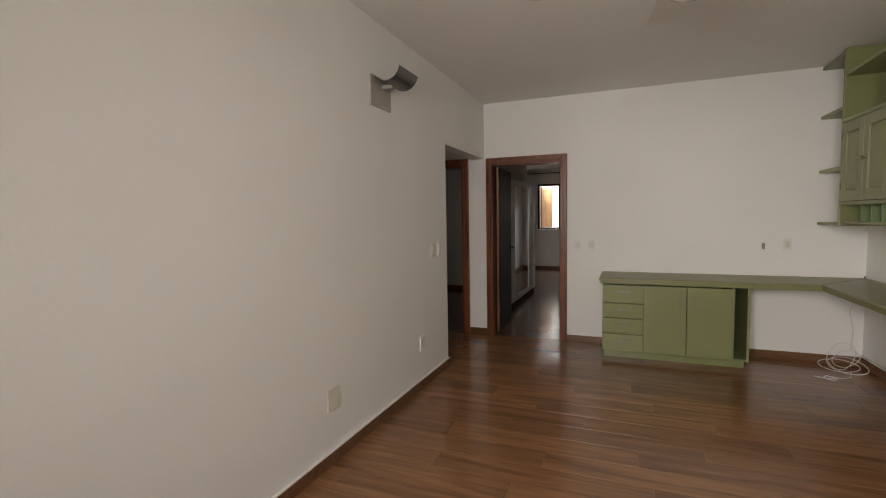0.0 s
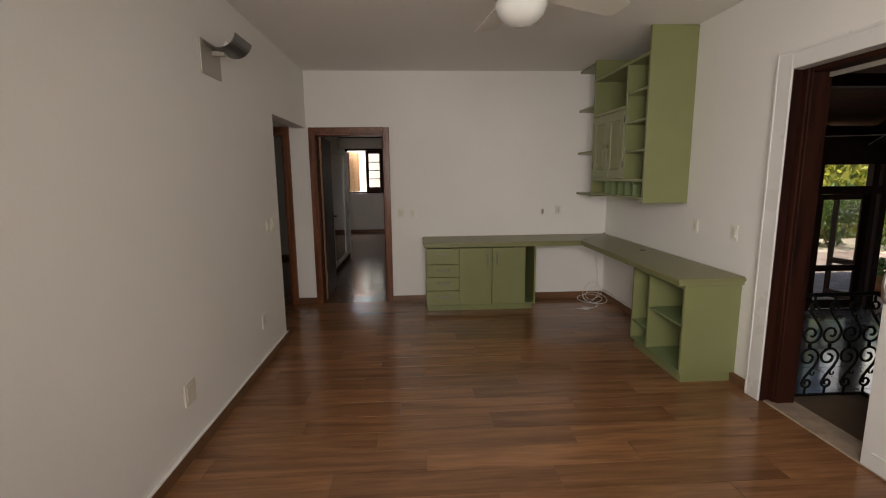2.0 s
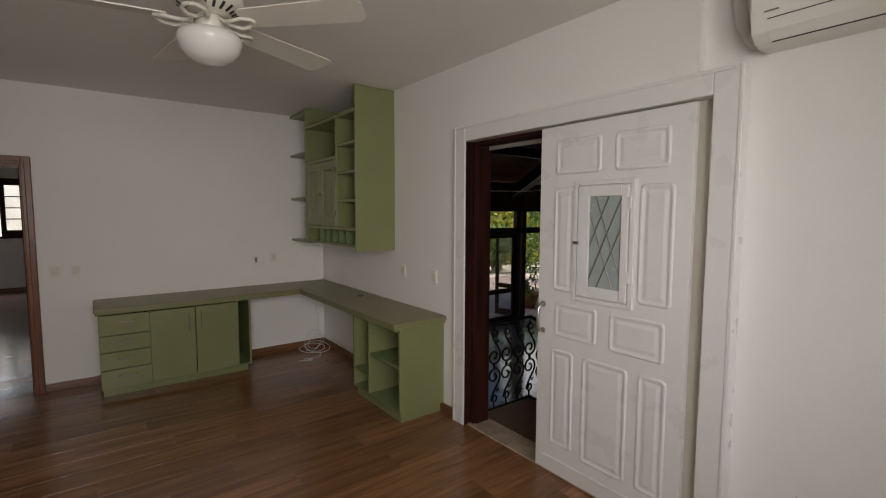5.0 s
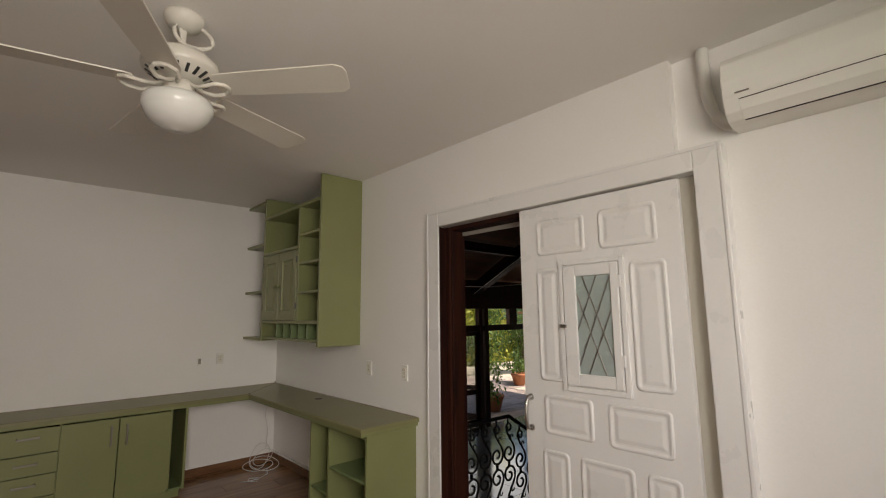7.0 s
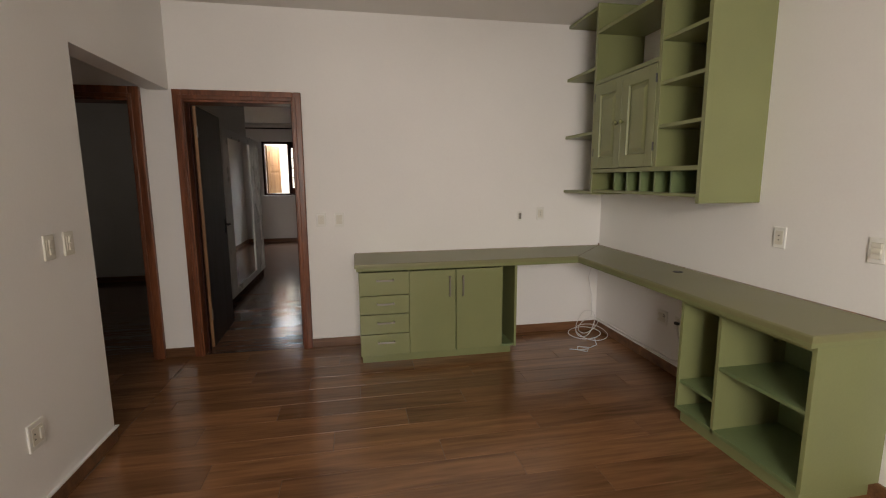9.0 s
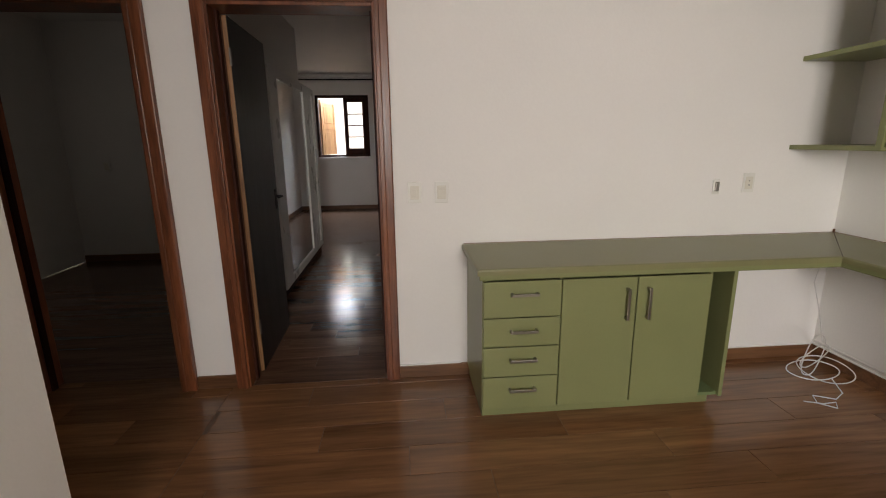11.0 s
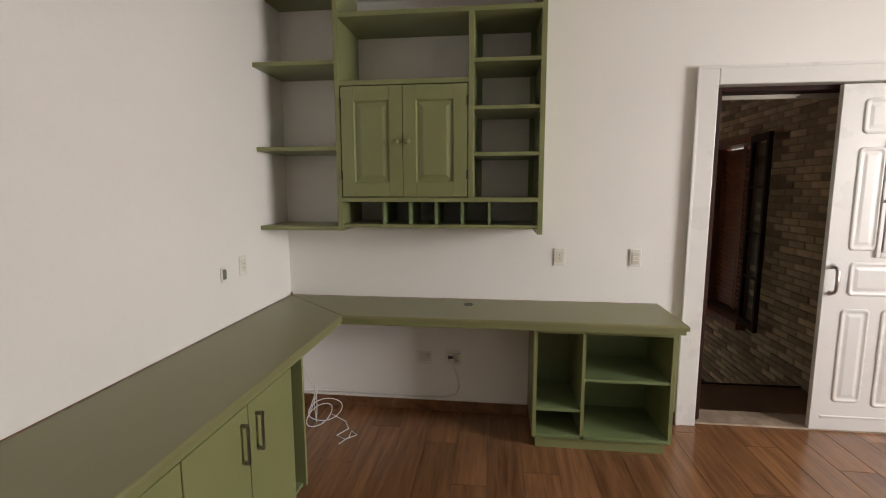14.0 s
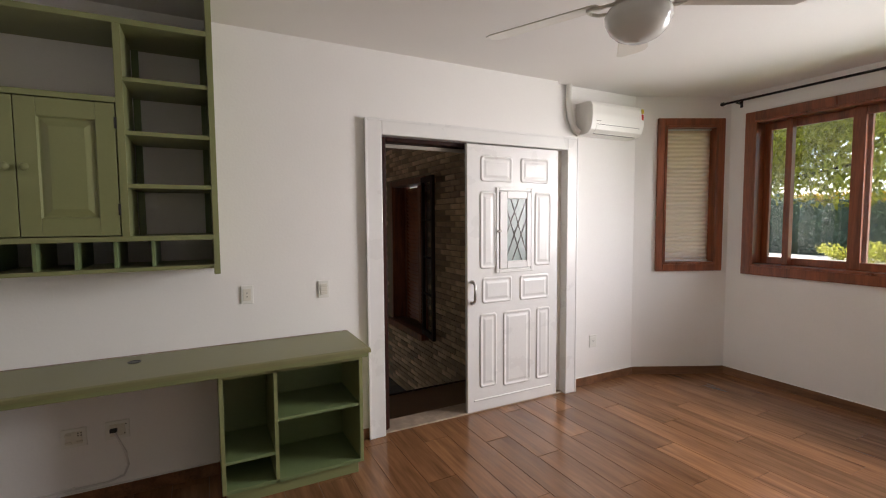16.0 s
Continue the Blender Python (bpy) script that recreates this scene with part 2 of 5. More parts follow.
def cube(bm, a, b, bevel=0.0, m=None):
    """Adds a box from corner a to corner b, with its edges bevelled."""
    lo, hi = [min(p, q) for p, q in zip(a, b)], [max(p, q) for p, q in zip(a, b)]
    mat = Matrix.LocRotScale([(p + q) / 2 for p, q in zip(lo, hi)], None, [q - p for p, q in zip(lo, hi)])
    made = bmesh.ops.create_cube(bm, size=1, matrix=mat)["verts"]
    if bevel:
        edges = list({e for v in made for e in v.link_edges})
        made = bmesh.ops.bevel(bm, geom=edges, offset=bevel, segments=2, affect="EDGES", profile=0.5)["verts"]
        made = list(made)
    if m is not None:
        bmesh.ops.transform(bm, matrix=m, verts=list({v for v in made}))
    return bm


def bx(a, b, bevel=0.002):
    return cube(bmesh.new(), a, b, bevel)


def many(*boxes, bevel=0.0):
    bm = bmesh.new()
    for a, b in boxes:
        cube(bm, a, b, bevel)
    return bm


def mesh_of(name, bm, material, smooth=False):
    me = bpy.data.meshes.new(name)
    bm.to_mesh(me)
    bm.free()
    me.materials.append(material)
    if smooth:
        me.polygons.foreach_set("use_smooth", [True] * len(me.polygons))
    return me


def part(name, bm, material, parent, label="", smooth=False, local=False):
    """One mesh under a thing or a part; its places are the world's unless local."""
    root = parent
    while root.parent:
        root = root.parent
    if not local:
        bmesh.ops.transform(bm, matrix=root.matrix_basis.inverted(), verts=bm.verts)
    ob = new(name, mesh_of(name, bm, material, smooth))
    ob.parent = parent
    if label:
        ob["label"] = label
    return ob


def setting(name, bm, material, label="", m=None):
    ob = tagged(new(name, mesh_of(name, bm, material)), label, name.split("_")[0], "", "structure")
    if m is not None:
        ob.matrix_world = m
    return ob


def thing(name, at, label, category, group="", rz=0.0, kind=""):
    ob = new(name)
    ob.matrix_world = pose(*at, 0, 0, rz)
    ob.empty_display_size = 0.1
    return tagged(ob, label, category, group, kind)


def lathe(profile, n=28, centre=(0, 0, 0)):
    """A turned body from (radius, height) pairs."""
    bm = bmesh.new()
    rings = []
    for r, z in profile:
        rings.append([bm.verts.new((centre[0] + r * math.cos(2 * math.pi * i / n), centre[1] + r * math.sin(2 * math.pi * i / n), centre[2] + z)) for i in range(n)])
    for p, q in zip(rings, rings[1:]):
        for i in range(n):
            bm.faces.new((p[i], p[(i + 1) % n], q[(i + 1) % n], q[i]))
    for ring in (rings[0], rings[-1]):
        try:
            bm.faces.new(ring)
        except ValueError:
            pass
    bmesh.ops.recalc_face_normals(bm, faces=bm.faces)
    return bm


def tube(bm, pts, r, n=6, closed=False):
    """Adds a round bar along a line of points."""
    pts = [Vector(p) for p in pts]
    rings = []
    for i, p in enumerate(pts):
        a, b = pts[max(i - 1, 0)], pts[min(i + 1, len(pts) - 1)]
        d = (b - a).normalized()
        side = d.cross(Vector((0.13, 0.31, 0.94)))
        if side.length < 0.1:
            side = d.cross(Vector((1, 0.2, 0)))
        side.normalize()
        up = side.cross(d)
        rings.append([bm.verts.new(p + r * (math.cos(2 * math.pi * k / n) * side + math.sin(2 * math.pi * k / n) * up)) for k in range(n)])
    for p, q in zip(rings, rings[1:]):
        for k in range(n):
            bm.faces.new((p[k], p[(k + 1) % n], q[(k + 1) % n], q[k]))
    bm.faces.new(rings[0])
    bm.faces.new(rings[-1])
    return bm


def prism(outline, axis, lo, hi, bevel=0.0):
    """A flat outline pushed through along an axis: 0, 1 or 2."""
    bm = bmesh.new()

    def at(p, s):
        v = list(p)
        v.insert(axis, s)
        return v

    low, high = [bm.verts.new(at(p, lo)) for p in outline], [bm.verts.new(at(p, hi)) for p in outline]
    bm.faces.new(low)
    bm.faces.new(high)
    k = len(outline)
    for i in range(k):
        bm.faces.new((low[i], low[(i + 1) % k], high[(i + 1) % k], high[i]))
    bmesh.ops.recalc_face_normals(bm, faces=bm.faces)
    if bevel:
        bmesh.ops.bevel(bm, geom=list(bm.edges), offset=bevel, segments=2, affect="EDGES", profile=0.5)
    return bm


def foliage(centre, radii, n, size, seed, hollow=0.5, flat=0.0):
    """Many small leaves spread unevenly through an egg-shaped space."""
    rnd = random.Random(seed)
    verts, faces = [], []
    lumps = [(rnd.gauss(0, 0.5), rnd.gauss(0, 0.5), rnd.gauss(0, 0.45), rnd.uniform(0.35, 0.6)) for _ in range(14)]
    for _ in range(n):
        lx, ly, lz, lr = rnd.choice(lumps)
        d = Vector((rnd.gauss(0, 1), rnd.gauss(0, 1), rnd.gauss(0, 1))).normalized() * lr * (hollow + (1 - hollow) * rnd.random())
        c = Vector((centre[0] + radii[0] * (lx + d.x), centre[1] + radii[1] * (ly + d.y), centre[2] + radii[2] * (lz + d.z)))
        q = Euler((rnd.uniform(0, 6.3), rnd.uniform(0, 6.3), rnd.uniform(0, 6.3))).to_matrix()
        s = size * rnd.uniform(0.6, 1.4)
        k = len(verts)
        for u, v in ((-1, 0), (0, -0.45), (1, 0), (0, 0.45)):
            verts.append(tuple(c + q @ Vector((u * s, v * s, 0.12 * s * abs(u)))))
        faces.append((k, k + 1, k + 2, k + 3))
    return verts, faces


def leaf_part(name, data, material, parent):
    me = bpy.data.meshes.new(name)
    me.from_pydata(data[0], [], data[1])
    me.materials.append(material)
    me.transform(parent.matrix_basis.inverted())
    ob = new(name, me)
    ob.parent = parent
    return ob

# ---- the room's shell ----
XR, YB, XL, YS, TOP = 2.27, 5.42, -1.415, -0.95, 2.80
AX = XR + 0.055  # the wall steps back beside the doorway
setting("floor", many(((-4.3, -1.13, -0.12), (2.45, 13.1, -0.004))), JOINT, "brown bedding under wood-look floor planks")
setting("ceiling", many(((-1.56, -1.13, TOP), (2.45, 5.57, TOP + 0.12))), CEIL, "flat white painted plaster ceiling")
setting("ceiling_bedroom", many(((-4.3, 5.57, 2.74), (2.45, 13.1, 2.9)), ((-4.3, 4.0, 2.5), (-1.56, 5.57, 2.9))), CEIL, "white plaster ceiling over the bedroom and hall")
setting("wall_left", many(((-1.565, YS, 0), (XL, 4.135, TOP)), ((-1.565, 4.135, 2.148), (XL, YB, TOP))), PAINT, "off-white painted wall with an open passage at its end")
setting("wall_back", many(((-4.3, YB, 0), (-2.485, YB + 0.15, TOP)), ((-2.485, YB, 2.09), (-1.685, YB + 0.15, TOP)), ((-1.685, YB, 0), (-1.325, YB + 0.15, TOP)),
                          ((-1.325, YB, 2.09), (-0.495, YB + 0.15, TOP)), ((-0.495, YB, 0), (XR + 0.18, YB + 0.15, TOP))), PAINT, "off-white painted wall with two doorways")
setting("wall_right", many(((XR, 2.62, 0), (XR + 0.18, YB, TOP)), ((AX, -0.10, 0), (XR + 0.18, 0.84, TOP)), ((XR, 0.955, 2.23), (XR + 0.18, 2.62, TOP)), ((AX, 0.84, 2.23), (XR + 0.18, 0.955, TOP)),
                           ((XR, 0.84, -0.3), (XR + 0.18, 2.62, -0.01))), PAINT, "off-white painted wall with a wide doorway")
setting("wall_bay", many(((-1.565, YS - 0.18, 0), (-0.80, YS, TOP)), ((1.66, YS - 0.18, 0), (1.9, YS, TOP)), ((-0.80, YS - 0.18, 0), (1.66, YS, 1.135)), ((-0.80, YS - 0.18, 2.515), (1.66, YS, TOP))),
        PAINT, "off-white painted wall round the wide window")
A, B = Vector((XR, -0.20, 0)), Vector((1.9, YS, 0))
BAY_LEN = (B - A).length
BAY = Matrix.Translation(A) @ Matrix.Rotation(math.atan2((B - A).y, (B - A).x), 4, "Z")
# in the splayed wall's own axes: x along it, y outwards
setting("wall_splay", many(((-0.124, 0, 0), (0.165, 0.18, TOP)), ((0.70, 0, 0), (BAY_LEN + 0.07, 0.18, TOP)), ((0.165, 0, 0), (0.70, 0.18, 1.135)), ((0.165, 0, 2.515), (0.70, 0.18, TOP))),
        PAINT, "splayed off-white wall with a narrow window", BAY)
# passage, second room and bedroom beyond the back wall
setting("wall_hall", many(((-2.95, 4.0, 0), (-2.8, YB, 2.5)), ((-2.95, 3.95, 0), (-1.565, 4.1, 2.5))), PAINT, "dim off-white walls of the small hall")
setting("wall_room_two", many(((-4.3, 8.72, 0), (-1.75, 8.87, 2.74)), ((-4.45, 5.57, 0), (-4.3, 8.87, 2.74))), PAINT, "dim off-white walls of the second room")
setting("wall_corridor", many(((-1.75, 5.57, 0), (-1.62, 9.0, 2.74)), ((-0.42, 5.57, 0), (-0.28, 13.0, 2.74))), PAINT, "off-white walls of the bedroom corridor")
setting("wall_bedroom", many(((-4.3, 12.8, 0), (-2.09, 12.95, 2.74)), ((-1.02, 12.8, 0), (-0.28, 12.95, 2.74)), ((-2.09, 12.8, 0), (-1.02, 12.95, 1.10)), ((-2.09, 12.8, 2.33), (-1.02, 12.95, 2.74)),
                             ((-4.45, 8.87, 0), (-4.3, 12.95, 2.74))), PAINT, "off-white bedroom wall with a shuttered window")
setting("cornice_bedroom", many(((-4.3, 12.74, 2.68), (-0.42, 12.797, 2.737)), bevel=0.01), WHITE, "white plaster cornice")


def baseboard(name, a, b, m=None, material=None):
    ob = setting(name, cube(bmesh.new(), a, b, 0.003), material or BASEWOOD, "brown wood-look baseboard strip", m)
    return ob


BH, BT = 0.078, 0.014
baseboard("baseboard_left", (XL, YS, 0), (XL + BT, 4.135, BH))
baseboard("baseboard_passage", (-1.565, 4.136, 0), (XL, 4.136 + BT, BH))
baseboard("baseboard_post", (-1.612, YB - BT, 0), (-1.387, YB, BH))
baseboard("baseboard_back", (-0.434, YB - BT, 0), (XR, YB, BH))
baseboard("baseboard_right", (XR - BT, 2.730, 0), (XR, YB - BT, BH))
baseboard("baseboard_right_end", (AX - BT, -0.09, 0), (AX, 0.751, BH))
baseboard("baseboard_splay", (-0.115, -BT, 0), (BAY_LEN, 0, BH), BAY)
baseboard("baseboard_bay", (XL, YS, 0), (1.89, YS + BT, BH))
baseboard("baseboard_bedroom", (-4.3, 12.786, 0), (-0.42, 12.8, BH))
baseboard("baseboard_room_two", (-4.3, 8.706, 0), (-1.75, 8.72, BH))
baseboard("baseboard_corridor", (-0.434, 5.6, 0), (-0.42, 12.78, BH))
# the bead of white filler along the top of the baseboards
setting("trim_filler", many(((XL, YS, BH), (XL + 0.017, 4.15, BH + 0.007)), ((XR - 0.012, 3.72, BH), (XR, YB, BH + 0.006)), ((AX - 0.012, -0.09, BH), (AX, 0.751, BH + 0.005)), ((-0.434, YB - 0.012, BH), (-0.06, YB, BH + 0.005)), ((1.26, YB - 0.012, BH), (XR - 0.02, YB, BH + 0.005)), ((XL + 0.02, YS, BH), (1.88, YS + 0.012, BH + 0.005))), WHITE, "bead of white filler over the baseboard")


def door_frame(name, x0, x1, label, w=0.075):
    """Brown wooden lining and moulded casing of a doorway in the back wall."""
    ob = setting(name, bmesh.new(), FRAMEWOOD, label)
    ob["category"] = "door frame"
    y0 = YB - 0.036
    for nm, a, b in (("casing", (x0 - w, y0, 0), (x0, YB, 2.09 + w)), ("casing", (x1, y0, 0), (x1 + w, YB, 2.09 + w)), ("casing", (x0, y0, 2.09), (x1, YB, 2.09 + w))):
        part(nm, bx(a, b, 0.006), FRAMEWOOD, ob)
    for a, b in (((x0 + 0.006, y0 - 0.006, 0), (x0 - 0.022, y0 + 0.01, 2.09 + 0.022)), ((x1 - 0.006, y0 - 0.006, 0), (x1 + 0.022, y0 + 0.01, 2.09 + 0.022)), ((x0 + 0.006, y0 - 0.0055, 2.078), (x1 - 0.006, y0 + 0.01, 2.112))):
        part("bead", bx(a, b, 0.005), FRAMEWOOD, ob)
    for a, b in (((x0, y0 + 0.01, 0), (x0 + 0.016, YB + 0.165, 2.09)), ((x1 - 0.016, y0 + 0.01, 0), (x1, YB + 0.165, 2.09)), ((x0 + 0.016, y0 + 0.01, 2.062), (x1 - 0.016, YB + 0.165, 2.09))):
        part("lining", bx(a, b, 0.003), FRAMEWOOD, ob)
    for a, b in (((x0 + 0.016, YB + 0.06, 0), (x0 + 0.030, YB + 0.10, 2.062)), ((x1 - 0.030, YB + 0.06, 0), (x1 - 0.016, YB + 0.10, 2.062))):
        part("stop", bx(a, b, 0.003), DARKWOOD, ob)
    return ob


door_frame("door_frame_1", -1.323, -0.497, "reddish-brown wooden door frame with moulded casing", 0.063)
door_frame("door_frame_2", -2.485, -1.687, "dark reddish-brown wooden door frame in the small hall")
setting("door_threshold", bx((-1.30, YB - 0.004, -0.002), (-0.52, YB + 0.178, 0.003), 0.001), OLDWOOD, "brown wooden strip under the bedroom door")

# black-stained bedroom door, standing open along the corridor
leaf = thing("bedroom_door", (-1.300, 5.585, 0.008), "black-stained flush door standing open into the bedroom corridor", "door", rz=91.5)
leaf["kind"] = "structure"
part("door_leaf", bx((0.0, -0.018, 0.0), (0.74, 0.018, 2.052), 0.002), BLACKDOOR, leaf, local=True)
part("door_edge", bx((-0.004, -0.017, 0.002), (-0.0005, 0.017, 2.05), 0.0005), SHUTTER, leaf, "bare wood edge strip", local=True)
hd = bmesh.new()
tube(hd, [(0.675, -0.02, 1.02), (0.675, -0.062, 1.02), (0.665, -0.068, 1.02), (0.57, -0.066, 1.022)], 0.008, 8)
part("lever_handle", hd, BLACKIRON, leaf, "black lever handle", local=True)
part("handle_plate", bx((0.655, -0.024, 0.93), (0.695, -0.018, 1.07), 0.003), BLACKIRON, leaf, local=True)
for hz in (0.25, 1.8):
    hg = bmesh.new()
    tube(hg, [(-0.006, -0.02, hz), (-0.006, -0.02, hz + 0.09)], 0.007, 8)
    part("hinge", hg, PEWTER, leaf, local=True)

# mirrored closet in the corridor
closet = thing("mirror_closet", (-1.46, 6.75, 0), "white corridor closet front with a tall mirror panel", "closet")
part("body", bx((-1.615, 6.95, 0.08), (-1.48, 9.0, 2.05), 0.003), WHITE, closet)
part("plinth", bx((-1.61, 6.95, 0.0), (-1.49, 9.0, 0.08), 0.002), DARKWOOD, closet)
for y0, y1, st, shiny in ((6.97, 8.62, 0.26, True), (8.64, 8.98, 0.11, False)):
    fr = part("door", many(((-1.48, y0, 0.085), (-1.455, y0 + st, 2.03)), ((-1.48, y1 - st, 0.085), (-1.455, y1, 2.03)), ((-1.48, y0 + st, 0.085), (-1.455, y1 - st, 0.16)), ((-1.48, y0 + st, 1.95), (-1.455, y1 - st, 2.03)), bevel=0.003), WHITE, closet)
    part("mirror", bx((-1.475, y0 + st - 0.005, 0.15), (-1.468, y1 - st + 0.005, 1.96), 0.001), MIRROR if shiny else WHITE, fr, "clear mirror panel" if shiny else "")

# bedroom window with an open outside shutter
bw = setting("window_bedroom", bmesh.new(), DARKWOOD, "dark wooden casement window with an open panelled shutter")
for a, b in (((-2.09, 12.80, 1.10), (-2.04, 12.94, 2.33)), ((-1.07, 12.80, 1.10), (-1.02, 12.94, 2.33)), ((-2.04, 12.80, 2.28), (-1.07, 12.94, 2.33)), ((-2.04, 12.80, 1.10), (-1.07, 12.94, 1.14))):
    part("window_frame", bx(a, b, 0.004), DARKWOOD, bw)
sash = part("casement", many(((-1.53, 12.83, 1.14), (-1.45, 12.87, 2.28)), ((-1.15, 12.83, 1.14), (-1.07, 12.87, 2.28)), ((-1.45, 12.83, 1.14), (-1.15, 12.87, 1.27)), ((-1.45, 12.83, 2.19), (-1.15, 12.87, 2.28)),
                            *[((-1.45, 12.835, 1.27 + 0.23 * k - 0.011), (-1.15, 12.865, 1.27 + 0.23 * k + 0.011)) for k in (1, 2, 3)], bevel=0.003), DARKWOOD, bw)
for k in range(4):
    g = part("pane", bx((-1.455, 12.848, 1.275 + 0.23 * k), (-1.145, 12.852, 1.49 + 0.23 * k), 0.0), PANE, sash)
    g.visible_shadow = False
part("window_sill", bx((-2.12, 12.74, 1.06), (-0.99, 12.80, 1.10), 0.006), WHITE, bw, "white window sill")
for i, (sx, rz) in enumerate(((-2.02, 62.0), (-2.035, 100.0))):
    sm = pose(sx, 12.97 + 0.05 * i, 1.14, 0, 0, rz)
    bm = bmesh.new()
    for a, b in (((0, -0.015, 0), (0.06, 0.015, 1.12)), ((0.42, -0.015, 0), (0.48, 0.015, 1.12)), ((0.06, -0.015, 0), (0.42, 0.015, 0.09)), ((0.06, -0.015, 0.52), (0.42, 0.015, 0.60)), ((0.06, -0.015, 1.04), (0.42, 0.015, 1.12))):
        cube(bm, a, b, 0.003)
    for z0, z1 in ((0.09, 0.52), (0.60, 1.04)):
        cube(bm, (0.06, -0.006, z0), (0.42, 0.006, z1))
        cube(bm, (0.10, -0.011, z0 + 0.05), (0.38, 0.011, z1 - 0.05), 0.004)
    bmesh.ops.transform(bm, matrix=sm, verts=bm.verts)
    part("shutter", bm, SHUTTER, bw, "sunlit honey-brown panelled shutter")
rodb = bmesh.new()
tube(rodb, [(-2.6, 12.72, 2.62), (-0.5, 12.72, 2.62)], 0.014, 8)
rb = thing("bedroom_curtain_rod", (-1.5, 12.72, 2.62), "thin dark curtain rod over the bedroom window", "curtain rod")
part("rod", rodb, BLACKIRON, rb)
for x in (-2.5, -0.6):
    part("bracket", bx((x - 0.01, 12.715, 2.61), (x + 0.01, 12.8, 2.63), 0.002), BLACKIRON, rb)

# ---- the wide doorway in the right wall ----
fr = setting("door_frame_3", bmesh.new(), WHITE, "white wooden casing and dark wooden lining of the wide doorway")
fr["category"] = "door frame"
T0, T1 = XR - 0.037, XR
part("jamb", bx((T0 + 0.0165, 2.609, 0), (XR + 0.05, 2.698, 2.207), 0.002), DARKWOOD, fr, "dark red-brown wooden jamb")
part("casing_return", bx((T0 + 0.0165, 2.6985, 0), (T1, 2.7275, 2.314), 0.001), WHITE, fr)
for a, b in (((T0, 2.606, 0), (T0 + 0.016, 2.728, 2.315)), ((T0, 0.752, 0), (AX - 0.001, 0.872, 2.315)), ((T0, 0.872, 2.208), (AX - 0.001, 2.606, 2.315))):
    part("casing", bx(a, b, 0.006), WHITE, fr)
for a, b in (((T0 - 0.004, 2.715, 0), (T0 + 0.004, 2.734, 2.321)), ((T0 - 0.004, 0.746, 0), (T0 + 0.004, 0.765, 2.321)), ((T0 - 0.0035, 0.765, 2.302), (T0 + 0.004, 2.715, 2.321))):
    part("casing_bead", bx(a, b, 0.004), WHITE, fr)
part("door_stop", bx((XR + 0.045, 0.845, 0), (XR + 0.075, 0.975, 2.21), 0.003), PLASTIC, fr, "grey-white stop board beside the leaf")
for a, b in (((XR + 0.05, 2.545, -0.01), (XR + 0.18, 2.617, 2.22)), ((XR + 0.08, 0.843, -0.01), (XR + 0.18, 0.95, 2.22)), ((XR + 0.05, 0.98, 2.178), (XR + 0.18, 2.545, 2.226))):
    part("lining", bx(a, b, 0.006), DARKWOOD, fr, "dark red-brown wooden lining")
part("lining_bead", bx((XR + 0.035, 2.56, 0), (XR + 0.05, 2.6085, 2.205), 0.004), DARKWOOD, fr)
part("lining_rail", bx((XR + 0.155, 0.95, 2.150), (XR + 0.175, 2.545, 2.178), 0.003), TRACK, fr, "pale metal-like track under the head")
setting("door_sill", bx((XR + 0.002, 0.85, -0.008), (XR + 0.20, 2.60, 0.012), 0.004), MARBLE, "worn beige marble threshold")

# white panelled sliding leaf
sd = thing("sliding_door", (XR - 0.005, 1.42, 0.012), "white painted panelled sliding door standing half open", "door", kind="structure")
LX = XR - 0.006
part("leaf", bx((LX, 0.954, 0.012), (LX + 0.036, 1.888, 2.200), 0.003), WHITE, sd)


def raised_panel(y0, y1, z0, z1):
    """A sunk, rounded moulding with a raised field."""
    bm = bmesh.new()
    w, n = 0.034, 4

    def ring(inset, x, r):
        pts = []
        for cy, cz, a0 in ((y1 - inset - r, z1 - inset - r, 0), (y0 + inset + r, z1 - inset - r, 90), (y0 + inset + r, z0 + inset + r, 180), (y1 - inset - r, z0 + inset + r, 270)):
            for k in range(n + 1):
                t = radians(a0 + 90 * k / n)
                pts.append(bm.verts.new((x, cy + r * math.cos(t), cz + r * math.sin(t))))
        return pts

    rings = [ring(0, LX - 0.001, 0.028), ring(0.006, LX - 0.008, 0.025), ring(0.014, LX - 0.009, 0.02), ring(0.026, LX - 0.004, 0.016), ring(0.034, LX - 0.0035, 0.012), ring(0.052, LX - 0.0075, 0.006), ring(0.056, LX - 0.0078, 0.004)]
    for p, q in zip(rings, rings[1:]):
        for i in range(len(p)):
            bm.faces.new((p[i], p[(i + 1) % len(p)], q[(i + 1) % len(p)], q[i]))
    bm.faces.new(rings[-1])
    bmesh.ops.recalc_face_normals(bm, faces=bm.faces)
    return part("panel", bm, WHITE, sd)


